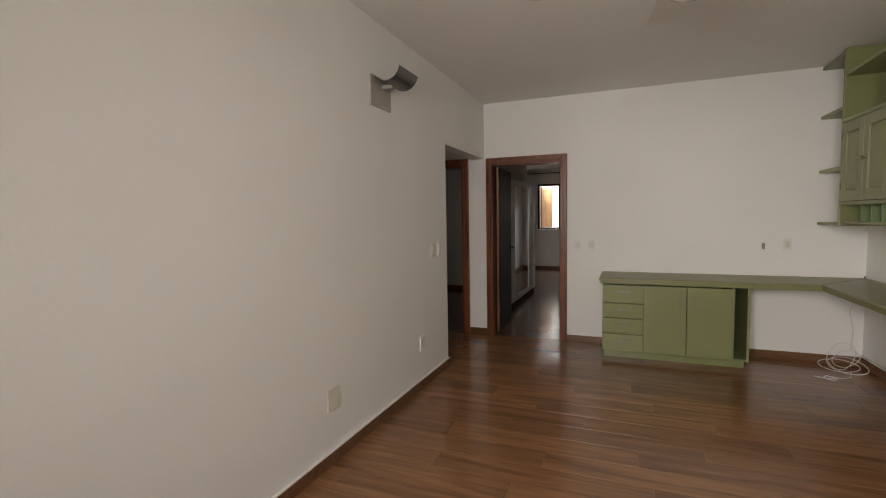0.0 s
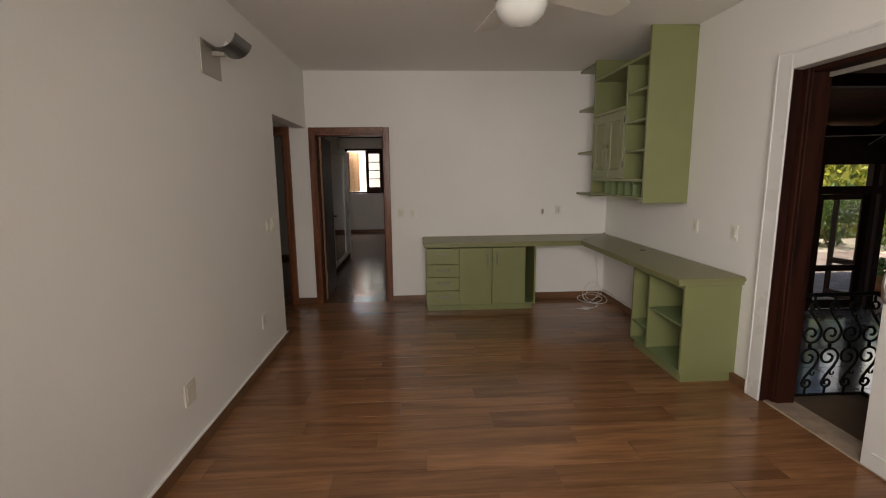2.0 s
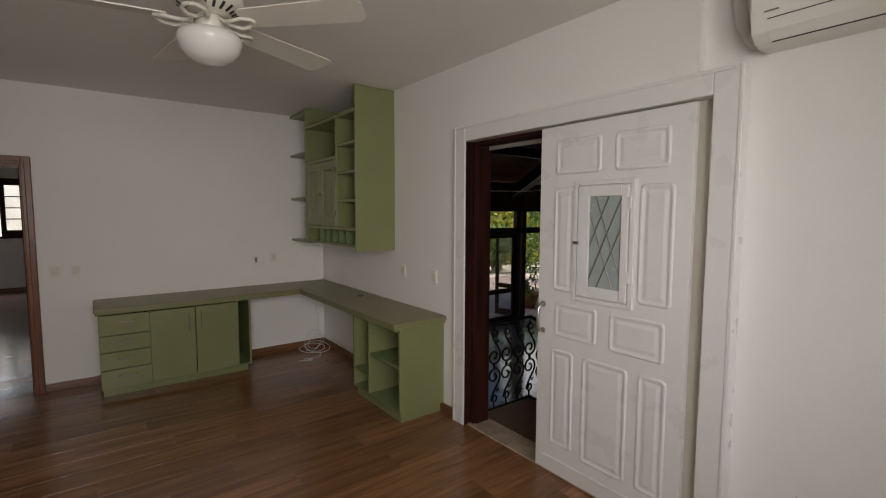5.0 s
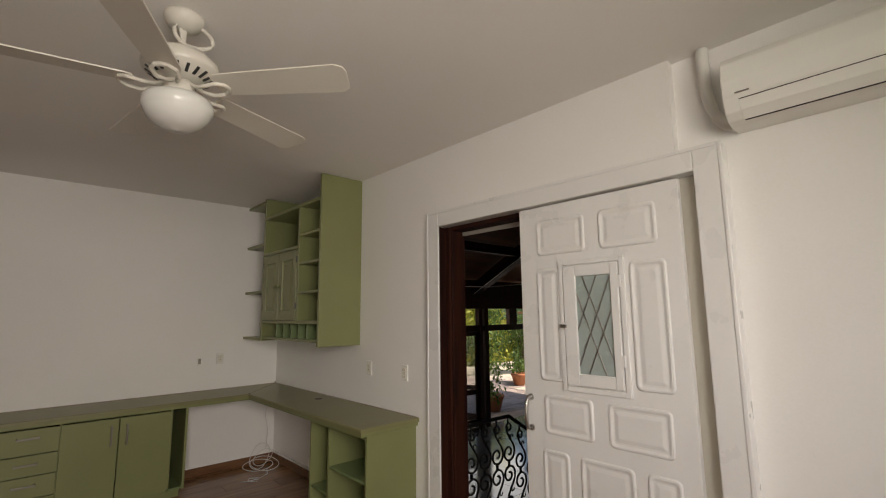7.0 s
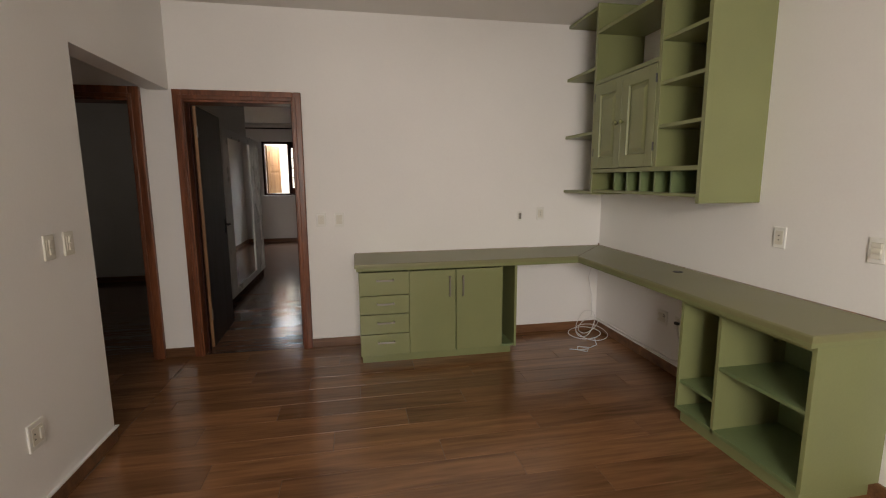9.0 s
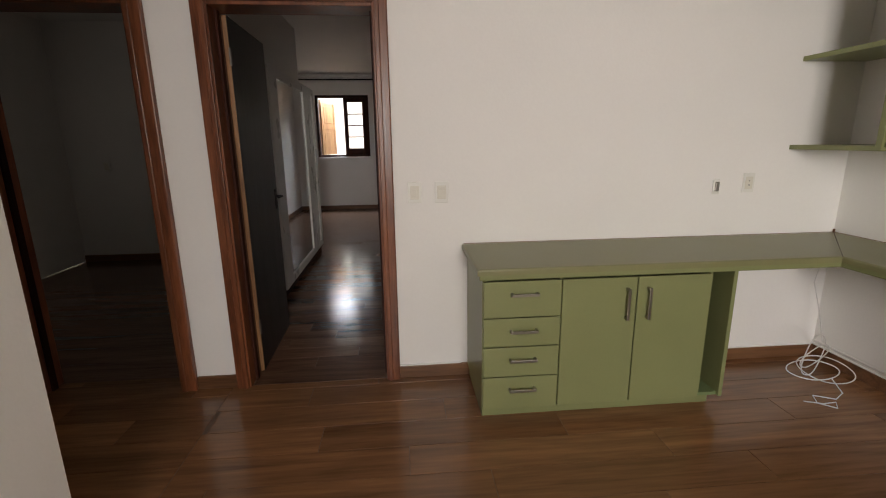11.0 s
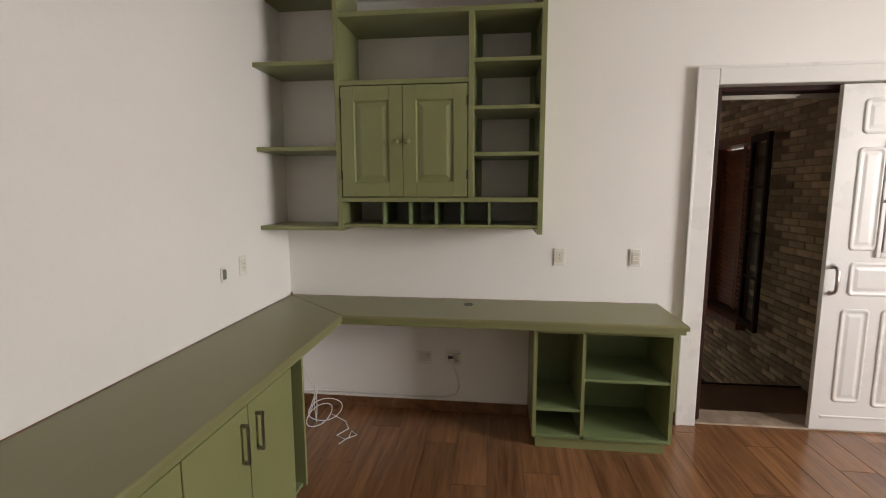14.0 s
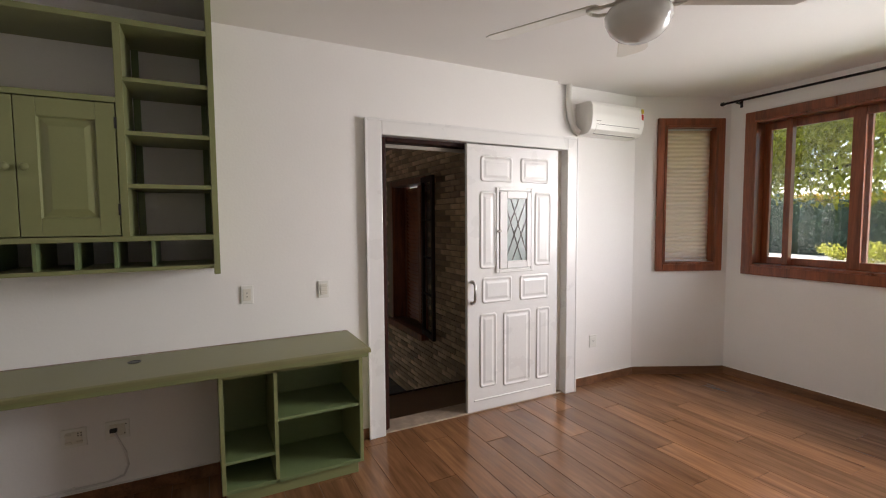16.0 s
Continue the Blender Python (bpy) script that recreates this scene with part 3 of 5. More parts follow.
for p in ((1.450, 1.765, 1.905, 2.115), (1.062, 1.368, 1.905, 2.115), (1.615, 1.772, 1.195, 1.828), (1.030, 1.215, 1.195, 1.828), (1.452, 1.752, 0.908, 1.125), (1.055, 1.372, 0.903, 1.122), (1.605, 1.775, 0.205, 0.826), (1.250, 1.542, 0.180, 0.826), (1.035, 1.192, 0.180, 0.826)):
    raised_panel(*p)
part("bottom_bead", bx((LX - 0.009, 1.03, 0.098), (LX + 0.001, 1.83, 0.112), 0.004), WHITE, sd)
hatch = part("hatch_frame", many(((LX - 0.016, 1.235, 1.155), (LX, 1.262, 1.862)), ((LX - 0.016, 1.592, 1.155), (LX, 1.618, 1.862)), ((LX - 0.016, 1.262, 1.155), (LX, 1.592, 1.182)), ((LX - 0.016, 1.262, 1.835), (LX, 1.592, 1.862)), bevel=0.004), WHITE, sd)
part("hatch_door", many(((LX - 0.022, 1.268, 1.190), (LX - 0.002, 1.310, 1.828)), ((LX - 0.022, 1.512, 1.190), (LX - 0.002, 1.586, 1.828)), ((LX - 0.022, 1.310, 1.190), (LX - 0.002, 1.512, 1.252)), ((LX - 0.022, 1.310, 1.770), (LX - 0.002, 1.512, 1.828)), bevel=0.004), WHITE, hatch)
part("hatch_pane", bx((LX - 0.010, 1.305, 1.247), (LX - 0.003, 1.517, 1.775), 0.0), FROST, hatch, "grey-green frosted glass")
bars = bmesh.new()


def clip_bar(y, z, dy, dz):
    """A lead bar across the little pane, cut to it."""
    lo, hi = -9.0, 9.0
    for p, d, a, b in ((y, dy, 1.312, 1.510), (z, dz, 1.255, 1.768)):
        s, t = sorted(((a - p) / d, (b - p) / d))
        lo, hi = max(lo, s), min(hi, t)
    if hi > lo:
        tube(bars, [(LX - 0.013, y + lo * dy, z + lo * dz), (LX - 0.013, y + hi * dy, z + hi * dz)], 0.0032, 6)


for c in (1.40, 1.60):
    clip_bar(1.411, c, 0.36, 1.0)
for c in (1.36, 1.53, 1.72):
    clip_bar(1.411, c, -0.42, 1.0)
part("lead_bar", bars, PEWTER, hatch, "dark grey diagonal bars")
part("hatch_latch", bx((LX - 0.030, 1.575, 1.492), (LX - 0.016, 1.612, 1.510), 0.003), PEWTER, hatch)
for z in (1.30, 1.70):
    part("hatch_hinge", bx((LX - 0.024, 1.255, z), (LX - 0.014, 1.270, z + 0.06), 0.002), WHITE, hatch)
hb = bmesh.new()
tube(hb, [(LX - 0.002, 1.845, 1.095), (LX - 0.03, 1.845, 1.092), (LX - 0.048, 1.845, 1.07), (LX - 0.053, 1.845, 1.01), (LX - 0.048, 1.845, 0.95), (LX - 0.03, 1.845, 0.928), (LX - 0.002, 1.845, 0.925)], 0.011, 10)
part("pull_handle", hb, STEEL, sd, "curved brushed steel pull handle", smooth=True)
for z in (1.095, 0.925):
    part("handle_rose", lathe([(0.0, 0), (0.019, 0), (0.017, 0.006), (0.0, 0.007)], 16, (0, 0, 0)), STEEL, sd, local=True).matrix_basis = pose(-0.002, 0.425, z - 0.012, 0, -90, 0)

# ---- bay windows ----


def window_frame(name, x0, x1, z0, z1, depth, m, label, w=0.07):
    """Casing and lining of a window; x runs along the wall, y outwards."""
    ob = setting(name, bmesh.new(), WINWOOD, label, m)
    ob["category"] = "window"
    for a, b in (((x0 - w, -0.03, z0 - w), (x0, 0.0, z1 + w)), ((x1, -0.03, z0 - w), (x1 + w, 0.0, z1 + w)), ((x0, -0.03, z1), (x1, 0.0, z1 + w)), ((x0, -0.03, z0 - w), (x1, 0.0, z0))):
        part("casing", bx(a, b, 0.007), WINWOOD, ob, local=True)
    for a, b in (((x0, -0.036, z0), (x0 + 0.022, depth, z1)), ((x1 - 0.022, -0.036, z0), (x1, depth, z1)), ((x0 + 0.022, -0.036, z1 - 0.022), (x1 - 0.022, depth, z1)), ((x0 + 0.022, -0.036, z0), (x1 - 0.022, depth, z0 + 0.022))):
        part("lining", bx(a, b, 0.003), WINWOOD, ob, local=True)
    return ob


def sash_part(ob, x0, x1, z0, z1, y, st=0.055, top=0.05, bot=0.05):
    s = part("sash", many(((x0, y, z0), (x0 + st, y + 0.036, z1)), ((x1 - st, y, z0), (x1, y + 0.036, z1)), ((x0 + st, y, z0), (x1 - st, y + 0.036, z0 + bot)), ((x0 + st, y, z1 - top), (x1 - st, y + 0.036, z1)), bevel=0.004), WINWOOD, ob, local=True)
    g = part("pane", bx((x0 + st - 0.006, y + 0.015, z0 + bot - 0.006), (x1 - st + 0.006, y + 0.020, z1 - top + 0.006), 0.0), PANE, s, local=True)
    g.visible_shadow = False
    return s


w1 = window_frame("window_1", 0.165, 0.70, 1.135, 2.515, 0.16, BAY, "narrow red-brown wooden window with a lowered pleated blind")
sash_part(w1, 0.187, 0.678, 1.157, 2.493, 0.11, st=0.04, top=0.04, bot=0.04)
bm = bmesh.new()
zs = [1.165 + 0.0205 * k for k in range(65)]
prev = None
for k, z in enumerate(zs):
    y = 0.066 + (0.010 if k % 2 else 0.0)
    row = [bm.verts.new((0.192, y, z)), bm.verts.new((0.673, y, z))]
    if prev:
        bm.faces.new((prev[0], prev[1], row[1], row[0]))
    prev = row
blind = tagged(new("pleated_blind", mesh_of("pleated_blind", bm, BLIND)), "beige pleated window blind lowered in the narrow window", "blind")
blind.matrix_world = BAY
part("head_rail", bx((0.19, 0.05, 2.478), (0.676, 0.09, 2.492), 0.002), WHITE, blind, local=True)
part("bottom_rail", bx((0.19, 0.06, 1.158), (0.676, 0.082, 1.172), 0.002), WHITE, blind, local=True)

# the wide window: x along the wall from its garden-side end, y outwards
SOUTH = Matrix.Translation((1.66, YS, 0)) @ Matrix.Rotation(math.pi, 4, "Z")
w2 = window_frame("window_2", 0.0, 2.46, 1.135, 2.515, 0.16, SOUTH, "wide red-brown wooden sliding window onto the garden", 0.086)
sash_part(w2, 0.025, 0.83, 1.157, 2.493, 0.105, st=0.058, top=0.07, bot=0.065)
sash_part(w2, 0.715, 1.47, 1.157, 2.493, 0.062, st=0.088, top=0.07, bot=0.065)
sash_part(w2, 1.47, 2.435, 1.157, 2.493, 0.105, st=0.075, top=0.07, bot=0.065)
part("mullion", bx((0.240, 0.035, 1.157), (0.292, 0.10, 2.493), 0.004), WINWOOD, w2, local=True)

rod = thing("curtain_rod", (0.42, YS + 0.09, 2.72), "black iron curtain rod over the wide window", "curtain rod")
rd = bmesh.new()
tube(rd, [(1.93, YS + 0.085, 2.722), (-1.1, YS + 0.085, 2.722)], 0.011, 10)
part("rod", rd, BLACKIRON, rod)
for x in (1.945, -1.115):
    bm = bmesh.new()
    tube(bm, [(x - 0.02, YS + 0.085, 2.722), (x + 0.02, YS + 0.085, 2.722)], 0.019, 12)
    part("finial", bm, BLACKIRON, rod)
for x in (1.80, 0.42, -1.0):
    part("bracket", many(((x - 0.008, YS, 2.70), (x + 0.008, YS + 0.085, 2.712)), ((x - 0.012, YS, 2.67), (x + 0.012, YS + 0.006, 2.74))), BLACKIRON, rod)

# ---- the green desk and cabinets ----
DZ = 0.822
XI, YI, DX0, DY0 = 1.765, 4.862, -0.055, 2.868
desk = thing("corner_desk_top", (1.9, 5.0, 0.765), "green painted L-shaped wooden desk top in the corner", "desk")
top = prism([(DX0, YI), (XI, YI), (XI, DY0), (XR, DY0), (XR, YB), (DX0, YB)], 2, DZ - 0.030, DZ)
bmesh.ops.bevel(top, geom=[e for e in top.edges if all(v.co.z > DZ - 0.001 for v in e.verts)], offset=0.010, segments=3, affect="EDGES", profile=0.5)
part("top_board", top, GREEN_TOP, desk)
part("edge_moulding", prism([(DX0 + 0.012, YI + 0.012), (XI + 0.012, YI + 0.012), (XI + 0.012, DY0 + 0.012), (XR, DY0 + 0.012), (XR, YB), (DX0 + 0.012, YB)], 2, DZ - 0.058, DZ - 0.030, 0.004), GREEN, desk)
sm = bmesh.new()
tube(sm, [(XI, YI, DZ + 0.0002), (XR, YB, DZ + 0.0002)], 0.0016, 4)
part("mitre_joint", sm, GROUT, desk, "fine dark mitre joint")
for a, b in (((DX0 + 0.01, YB - 0.004, DZ), (XR - 0.004, YB, DZ + 0.003)), ((XR - 0.004, DY0 + 0.01, DZ), (XR, YB, DZ + 0.003))):
    part("wall_joint", bx(a, b, 0.0), BASEWOOD, desk, "dark dirty joint along the wall")
part("grommet", lathe([(0.0, 0.0), (0.031, 0.0), (0.033, 0.003), (0.026, 0.004), (0.024, 0.001), (0.0, 0.001)], 24, (2.12, 4.12, DZ)), DARK, desk, "dark cable grommet")
bm = lathe([(0.0, 0.0), (0.006, 0.0), (0.006, 0.022), (0.0, 0.022)], 8, (XR - 0.012, YB - 0.012, DZ))
part("corner_stub", bm, BASEWOOD, desk)


def bar_handle(at, length, upright, parent, axis):
    """A flat bar pull on two feet; axis is the way out of the front."""
    x, y, z = at
    h = length / 2
    bm = bmesh.new()
    for s in (-1, 1):
        p = (x, y, z + s * (h - 0.006)) if upright else (x + s * (h - 0.006), y, z)
        cube(bm, (p[0] - 0.006, p[1] - 0.026, p[2] - 0.006), (p[0] + 0.006, p[1] + 0.001, p[2] + 0.006), 0.001)
    if upright:
        cube(bm, (x - 0.007, y - 0.032, z - h), (x + 0.007, y - 0.024, z + h), 0.002)
    else:
        cube(bm, (x - h, y - 0.032, z - 0.007), (x + h, y - 0.024, z + 0.007), 0.002)
    return part("handle", bm, PEWTER, parent, "grey metal bar handle")


CY, CT = 4.905, DZ - 0.060
cab = thing("drawer_cabinet", (0.6, 5.16, 0), "green painted cabinet with four drawers and two doors under the desk", "cabinet")
part("plinth", bx((-0.012, 4.965, 0.0), (1.228, YB - 0.02, 0.078), 0.002), GREEN, cab)
for x in (-0.024, 0.352, 1.112):
    part("side_panel", bx((x, CY, 0.078), (x + 0.018, YB - 0.016, CT), 0.001), GREEN, cab)
part("end_panel", bx((1.228, CY - 0.018, 0.078), (1.248, YB - 0.016, CT), 0.0015), GREEN, cab)
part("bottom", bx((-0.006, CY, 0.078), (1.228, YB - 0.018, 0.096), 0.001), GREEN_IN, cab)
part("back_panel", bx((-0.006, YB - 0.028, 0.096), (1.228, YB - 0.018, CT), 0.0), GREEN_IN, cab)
for z0, z1 in ((0.572, 0.752), (0.421, 0.566), (0.262, 0.415), (0.086, 0.256)):
    dr = part("drawer_front", bx((-0.020, CY - 0.019, z0), (0.356, CY, z1), 0.0025), GREEN, cab)
    bar_handle((0.175, CY - 0.019, z1 - 0.062), 0.135, False, dr, 1)
for x0, x1, hx in ((0.362, 0.733, 0.683), (0.739, 1.112, 0.790)):
    d = part("door", bx((x0, CY - 0.019, 0.086), (x1, CY, 0.752), 0.0025), GREEN, cab)
    bar_handle((hx, CY - 0.019, 0.620), 0.16, True, d, 1)

RX = 1.838
rc = thing("open_cabinet", (2.05, 3.3, 0), "green painted open-fronted cabinet with shelves under the desk end", "cabinet")
part("plinth", bx((1.866, 2.93, 0.0), (XR - 0.016, 3.690, 0.078), 0.002), GREEN, rc)
for y0, y1 in ((2.902, 2.924), (3.690, 3.712)):
    part("side_panel", bx((RX, y0, 0.078), (XR - 0.002, y1, CT), 0.0015), GREEN, rc)
# the divider, with a round cable hole cut through it
HX, HH = 2.195, 0.595
rim = [(HX + 0.024 * math.cos(-2 * math.pi * k / 24), HH + 0.024 * math.sin(-2 * math.pi * k / 24)) for k in range(25)]
part("divider", prism([(RX, 0.078), (XR - 0.002, 0.078), (XR - 0.002, HH - 0.0002), *[(u, w - 0.0002 if n == 0 else w + 0.0002 if n == 24 else w) for n, (u, w) in enumerate(rim)], (XR - 0.002, HH + 0.0002), (XR - 0.002, CT), (RX, CT)], 1, 3.408, 3.428), GREEN, rc)
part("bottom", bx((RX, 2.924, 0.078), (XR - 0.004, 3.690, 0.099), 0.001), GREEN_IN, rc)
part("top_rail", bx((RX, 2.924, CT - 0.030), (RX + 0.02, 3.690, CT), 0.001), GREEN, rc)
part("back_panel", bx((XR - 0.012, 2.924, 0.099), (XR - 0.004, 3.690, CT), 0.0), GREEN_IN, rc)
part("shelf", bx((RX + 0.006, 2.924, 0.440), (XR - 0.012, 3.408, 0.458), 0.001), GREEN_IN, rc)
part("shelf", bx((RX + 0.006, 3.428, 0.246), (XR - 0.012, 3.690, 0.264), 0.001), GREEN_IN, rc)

# ---- wall shelf unit ----
SX = 1.866
su = thing("wall_shelf_unit", (2.07, 4.29, 1.315), "green painted wall shelf unit with two panelled doors and open shelves", "shelf")
part("side_panel", bx((SX, 3.677, 1.315), (XR, 3.707, TOP - 0.004), 0.002), GREEN, su)
part("side_panel", bx((SX, 4.875, 1.328), (XR, 4.905, TOP - 0.004), 0.002), GREEN, su)
part("divider", bx((SX, 4.079, 1.528), (XR - 0.06, 4.112, 2.566), 0.002), GREEN, su)
part("shelf", bx((SX, 3.707, 2.566), (XR - 0.002, 4.875, 2.594), 0.002), GREEN, su)
part("shelf", bx((SX, 4.112, 2.184), (XR - 0.002, 4.875, 2.212), 0.002), GREEN, su)
part("shelf", bx((SX, 3.707, 1.503), (XR - 0.002, 4.875, 1.530), 0.002), GREEN, su)
part("shelf", bx((SX + 0.012, 3.707, 1.348), (XR - 0.002, 4.875, 1.368), 0.002), GREEN, su)
for z in (2.294, 2.032, 1.770):
    part("small_shelf", bx((SX + 0.004, 3.707, z), (XR - 0.002, 4.079, z + 0.022), 0.002), GREEN, su)
for y in (4.631, 4.468, 4.309, 4.150, 3.988):
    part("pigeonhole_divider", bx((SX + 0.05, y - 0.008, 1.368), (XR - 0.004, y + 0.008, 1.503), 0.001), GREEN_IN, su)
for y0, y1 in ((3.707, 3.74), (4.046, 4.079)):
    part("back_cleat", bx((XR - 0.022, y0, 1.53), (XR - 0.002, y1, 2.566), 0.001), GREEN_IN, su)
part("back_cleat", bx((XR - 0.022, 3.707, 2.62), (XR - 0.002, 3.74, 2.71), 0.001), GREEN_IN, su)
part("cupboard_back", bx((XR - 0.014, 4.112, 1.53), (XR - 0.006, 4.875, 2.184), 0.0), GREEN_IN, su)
for z in (2.762, 2.312, 1.812, 1.328):
    part("corner_shelf", bx((SX + 0.016, 4.905, z), (XR - 0.001, YB - 0.002, z + 0.026), 0.003), GREEN, su)


def panel_door(y0, y1, z0, z1, knob_y, hinge_y):
    bm = bmesh.new()
    st, rl, x0, x1 = 0.078, 0.085, SX - 0.004, SX + 0.018
    for a, b in (((x0, y0, z0), (x1, y0 + st, z1)), ((x0, y1 - st, z0), (x1, y1, z1)), ((x0, y0 + st, z0), (x1, y1 - st, z0 + rl)), ((x0, y0 + st, z1 - rl), (x1, y1 - st, z1))):
        cube(bm, a, b, 0.0025)
    d = part("door", bm, GREEN, su)
    bm = bmesh.new()
    rings = []
    for i, x in ((0.0, x0 + 0.003), (0.006, x0 + 0.012), (0.012, x0 + 0.012), (0.040, x0 + 0.002), (0.044, x0 + 0.001)):
        a, b, c, e = y0 + st + i, y1 - st - i, z0 + rl + i, z1 - rl - i
        rings.append([bm.verts.new((x, p, q)) for p, q in ((a, c), (b, c), (b, e), (a, e))])
    for p, q in zip(rings, rings[1:]):
        for i in range(4):
            bm.faces.new((p[i], p[(i + 1) % 4], q[(i + 1) % 4], q[i]))
    bm.faces.new(rings[-1])
    bmesh.ops.recalc_face_normals(bm, faces=bm.faces)
    part("field", bm, GREEN, d)
    k = part("knob", lathe([(0, 0), (0.008, 0.0), (0.0075, 0.012), (0.016, 0.018), (0.0185, 0.026), (0.014, 0.034), (0, 0.036)], 18), GREEN, d, "turned round knob", smooth=True, local=True)
    k.matrix_basis = pose(x0 - 2.07, knob_y - 4.29, 1.855 - 1.315, 0, -90, 0)
    for z in (z0 + 0.10, z1 - 0.12):
        part("hinge", bx((x0 - 0.003, hinge_y - 0.005, z), (x0 + 0.006, hinge_y + 0.005, z + 0.055), 0.001), DARK, d)


panel_door(4.499, 4.868, 1.535, 2.178, 4.530, 4.869)
panel_door(4.118, 4.495, 1.535, 2.178, 4.463, 4.116)

# ---- switches and sockets ----


def plate(name, m, w, h, label, keys=(), holes=(), category="socket", material=None):
    """A wall plate; x across, z up, y into the wall."""
    ob = thing(name, (0, 0, 0), label, category)
    ob.matrix_world = m
    part("cover", bx((-w / 2, -0.009, -h / 2), (w / 2, 0.0, h / 2), 0.004), material or PLASTIC_W, ob, local=True)
    part("insert", bx((-w * 0.32, -0.011, -h * 0.32), (w * 0.32, -0.008, h * 0.32), 0.002), PLASTIC if material is None else material, ob, local=True)
    for kx, kz, kw, kh in keys:
        part("rocker", bx((kx - kw / 2, -0.0155, kz - kh / 2), (kx + kw / 2, -0.010, kz + kh / 2), 0.002), PLASTIC, ob, local=True)
    for hx, hz in holes:
        part("hole", lathe([(0, 0), (0.0035, 0), (0.0035, 0.002), (0, 0.002)], 8), DARK, ob, local=True).matrix_basis = pose(hx, -0.011, hz, 90, 0, 0)
    return ob


BACKW, RIGHTW, LEFTW = 0, -90, 90
plate("light_switch", pose(-0.318, YB, 1.122, 0, 0, BACKW), 0.078, 0.118, "cream wall switch plate with one rocker on the back wall", [(0, 0, 0.022, 0.042)], category="switch")
plate("light_switch", pose(-0.168, YB, 1.122, 0, 0, BACKW), 0.078, 0.118, "cream wall plate with three slim rockers on the back wall", [(0, 0.024, 0.044, 0.018), (0, 0, 0.044, 0.018), (0, -0.024, 0.044, 0.018)], category="switch")
tel = plate("phone_socket", pose(1.455, YB, 1.118, 0, 0, BACKW), 0.040, 0.085, "old grey open phone socket without its cover", [], [(0, 0.02), (0, 0), (0.006, -0.02)])
part("contact", bx((-0.012, -0.02, -0.025), (0.012, -0.009, 0.03), 0.004), PEWTER, tel, local=True)
plate("wall_socket", pose(1.655, YB, 1.138, 0, 0, BACKW), 0.072, 0.114, "cream wall socket plate above the desk", [], [(0, 0.012), (0, -0.012)])
plate("wall_socket", pose(XR, 3.522, 1.130, 0, 0, RIGHTW), 0.075, 0.118, "cream wall socket beside the shelf unit", [], [(0, 0.012), (0, -0.012)])
plate("light_switch", pose(XR, 3.035, 1.130, 0, 0, RIGHTW), 0.075, 0.118, "cream triple switch plate beside the doorway", [(0, 0.026, 0.040, 0.02), (0, 0, 0.040, 0.02), (0, -0.026, 0.040, 0.02)], category="switch")
plate("data_socket", pose(XR, 4.437, 0.398, 0, 0, RIGHTW), 0.118, 0.108, "cream four-way data socket under the desk", [(-0.026, 0.02, 0.03, 0.012), (-0.026, -0.024, 0.03, 0.012), (0.026, -0.024, 0.03, 0.012)], [(0.02, 0.026), (0.034, 0.026), (0.02, 0.012), (0.034, 0.012)])
ds = plate("data_socket", pose(XR, 4.236, 0.402, 0, 0, RIGHTW), 0.118, 0.108, "cream data socket under the desk with a plugged cable", [], [(0.042, 0.03), (0.034, -0.024)])
part("plug", bx((-0.035, -0.034, -0.006), (0.0, -0.010, 0.014), 0.003), DARK, ds, "black plug", local=True)
plate("wall_socket", pose(AX, 0.451, 0.418, 0, 0, RIGHTW), 0.095, 0.120, "white square wall socket near the bay", [], [(-0.006, 0), (0.006, 0)], material=PLASTIC_W)
for y, h in ((3.776, 1.160), (3.925, 1.160)):
    plate("light_switch", pose(XL, y, h, 0, 0, LEFTW), 0.076, 0.116, "cream double switch plate beside the passage", [(0, 0.018, 0.022, 0.03), (0, -0.018, 0.022, 0.03)], category="switch", material=PLASTIC)
plate("wall_socket", pose(XL, 3.53, 0.385, 0, 0, LEFTW), 0.105, 0.122, "white wall socket low on the wall", [(0.02, 0, 0.02, 0.05)], [(-0.02, 0.012), (-0.02, -0.012)])
plate("blank_plate", pose(XL, 2.245, 0.384, 0, 0, LEFTW), 0.118, 0.135, "cream blank cover plate low on the wall", material=PLASTIC)
for x in (-3.86,):
    plate("light_switch", pose(x, 8.706, 1.15, 0, 0, BACKW), 0.075, 0.115, "pale switch plate in the second room", [(0, 0, 0.022, 0.04)], category="switch")

# ---- loose cables on the floor ----
cb = thing("cable_bundle", (2.03, 5.18, 0), "loose coil of thin white cables on the floor by the corner", "cable")
for k, (r0, cx, cy, cz, lean) in enumerate(((0.125, 2.02, 5.16, 0.135, 1.0), (0.105, 2.07, 5.20, 0.105, 0.85), (0.135, 1.99, 5.12, 0.06, 0.35), (0.12, 2.05, 5.10, 0.07, 0.5))):
    bm = bmesh.new()
    pts = []
    for i in range(44):
        a = 2 * math.pi * i / 43 * 1.06
        pts.append((cx + r0 * math.cos(a) * (1 + 0.08 * math.sin(2 * a + k)), cy + 0.06 * math.cos(a + k) + (1 - lean) * r0 * math.sin(a), max(0.006, cz + r0 * math.sin(a) * lean)))
    tube(bm, pts, 0.0034, 6)
    part("loop", bm, CABLE, cb)
bm = bmesh.new()
tube(bm, [(2.06, 5.06, 0.03), (2.02, 4.95, 0.006), (1.93, 4.90, 0.005), (1.84, 4.95, 0.005), (1.80, 4.88, 0.005), (1.86, 4.82, 0.005), (1.90, 4.87, 0.008), (1.82, 4.86, 0.01), (1.74, 4.90, 0.006)], 0.003, 5)
part("loose_end", bm, CABLE, cb)
bm = bmesh.new()
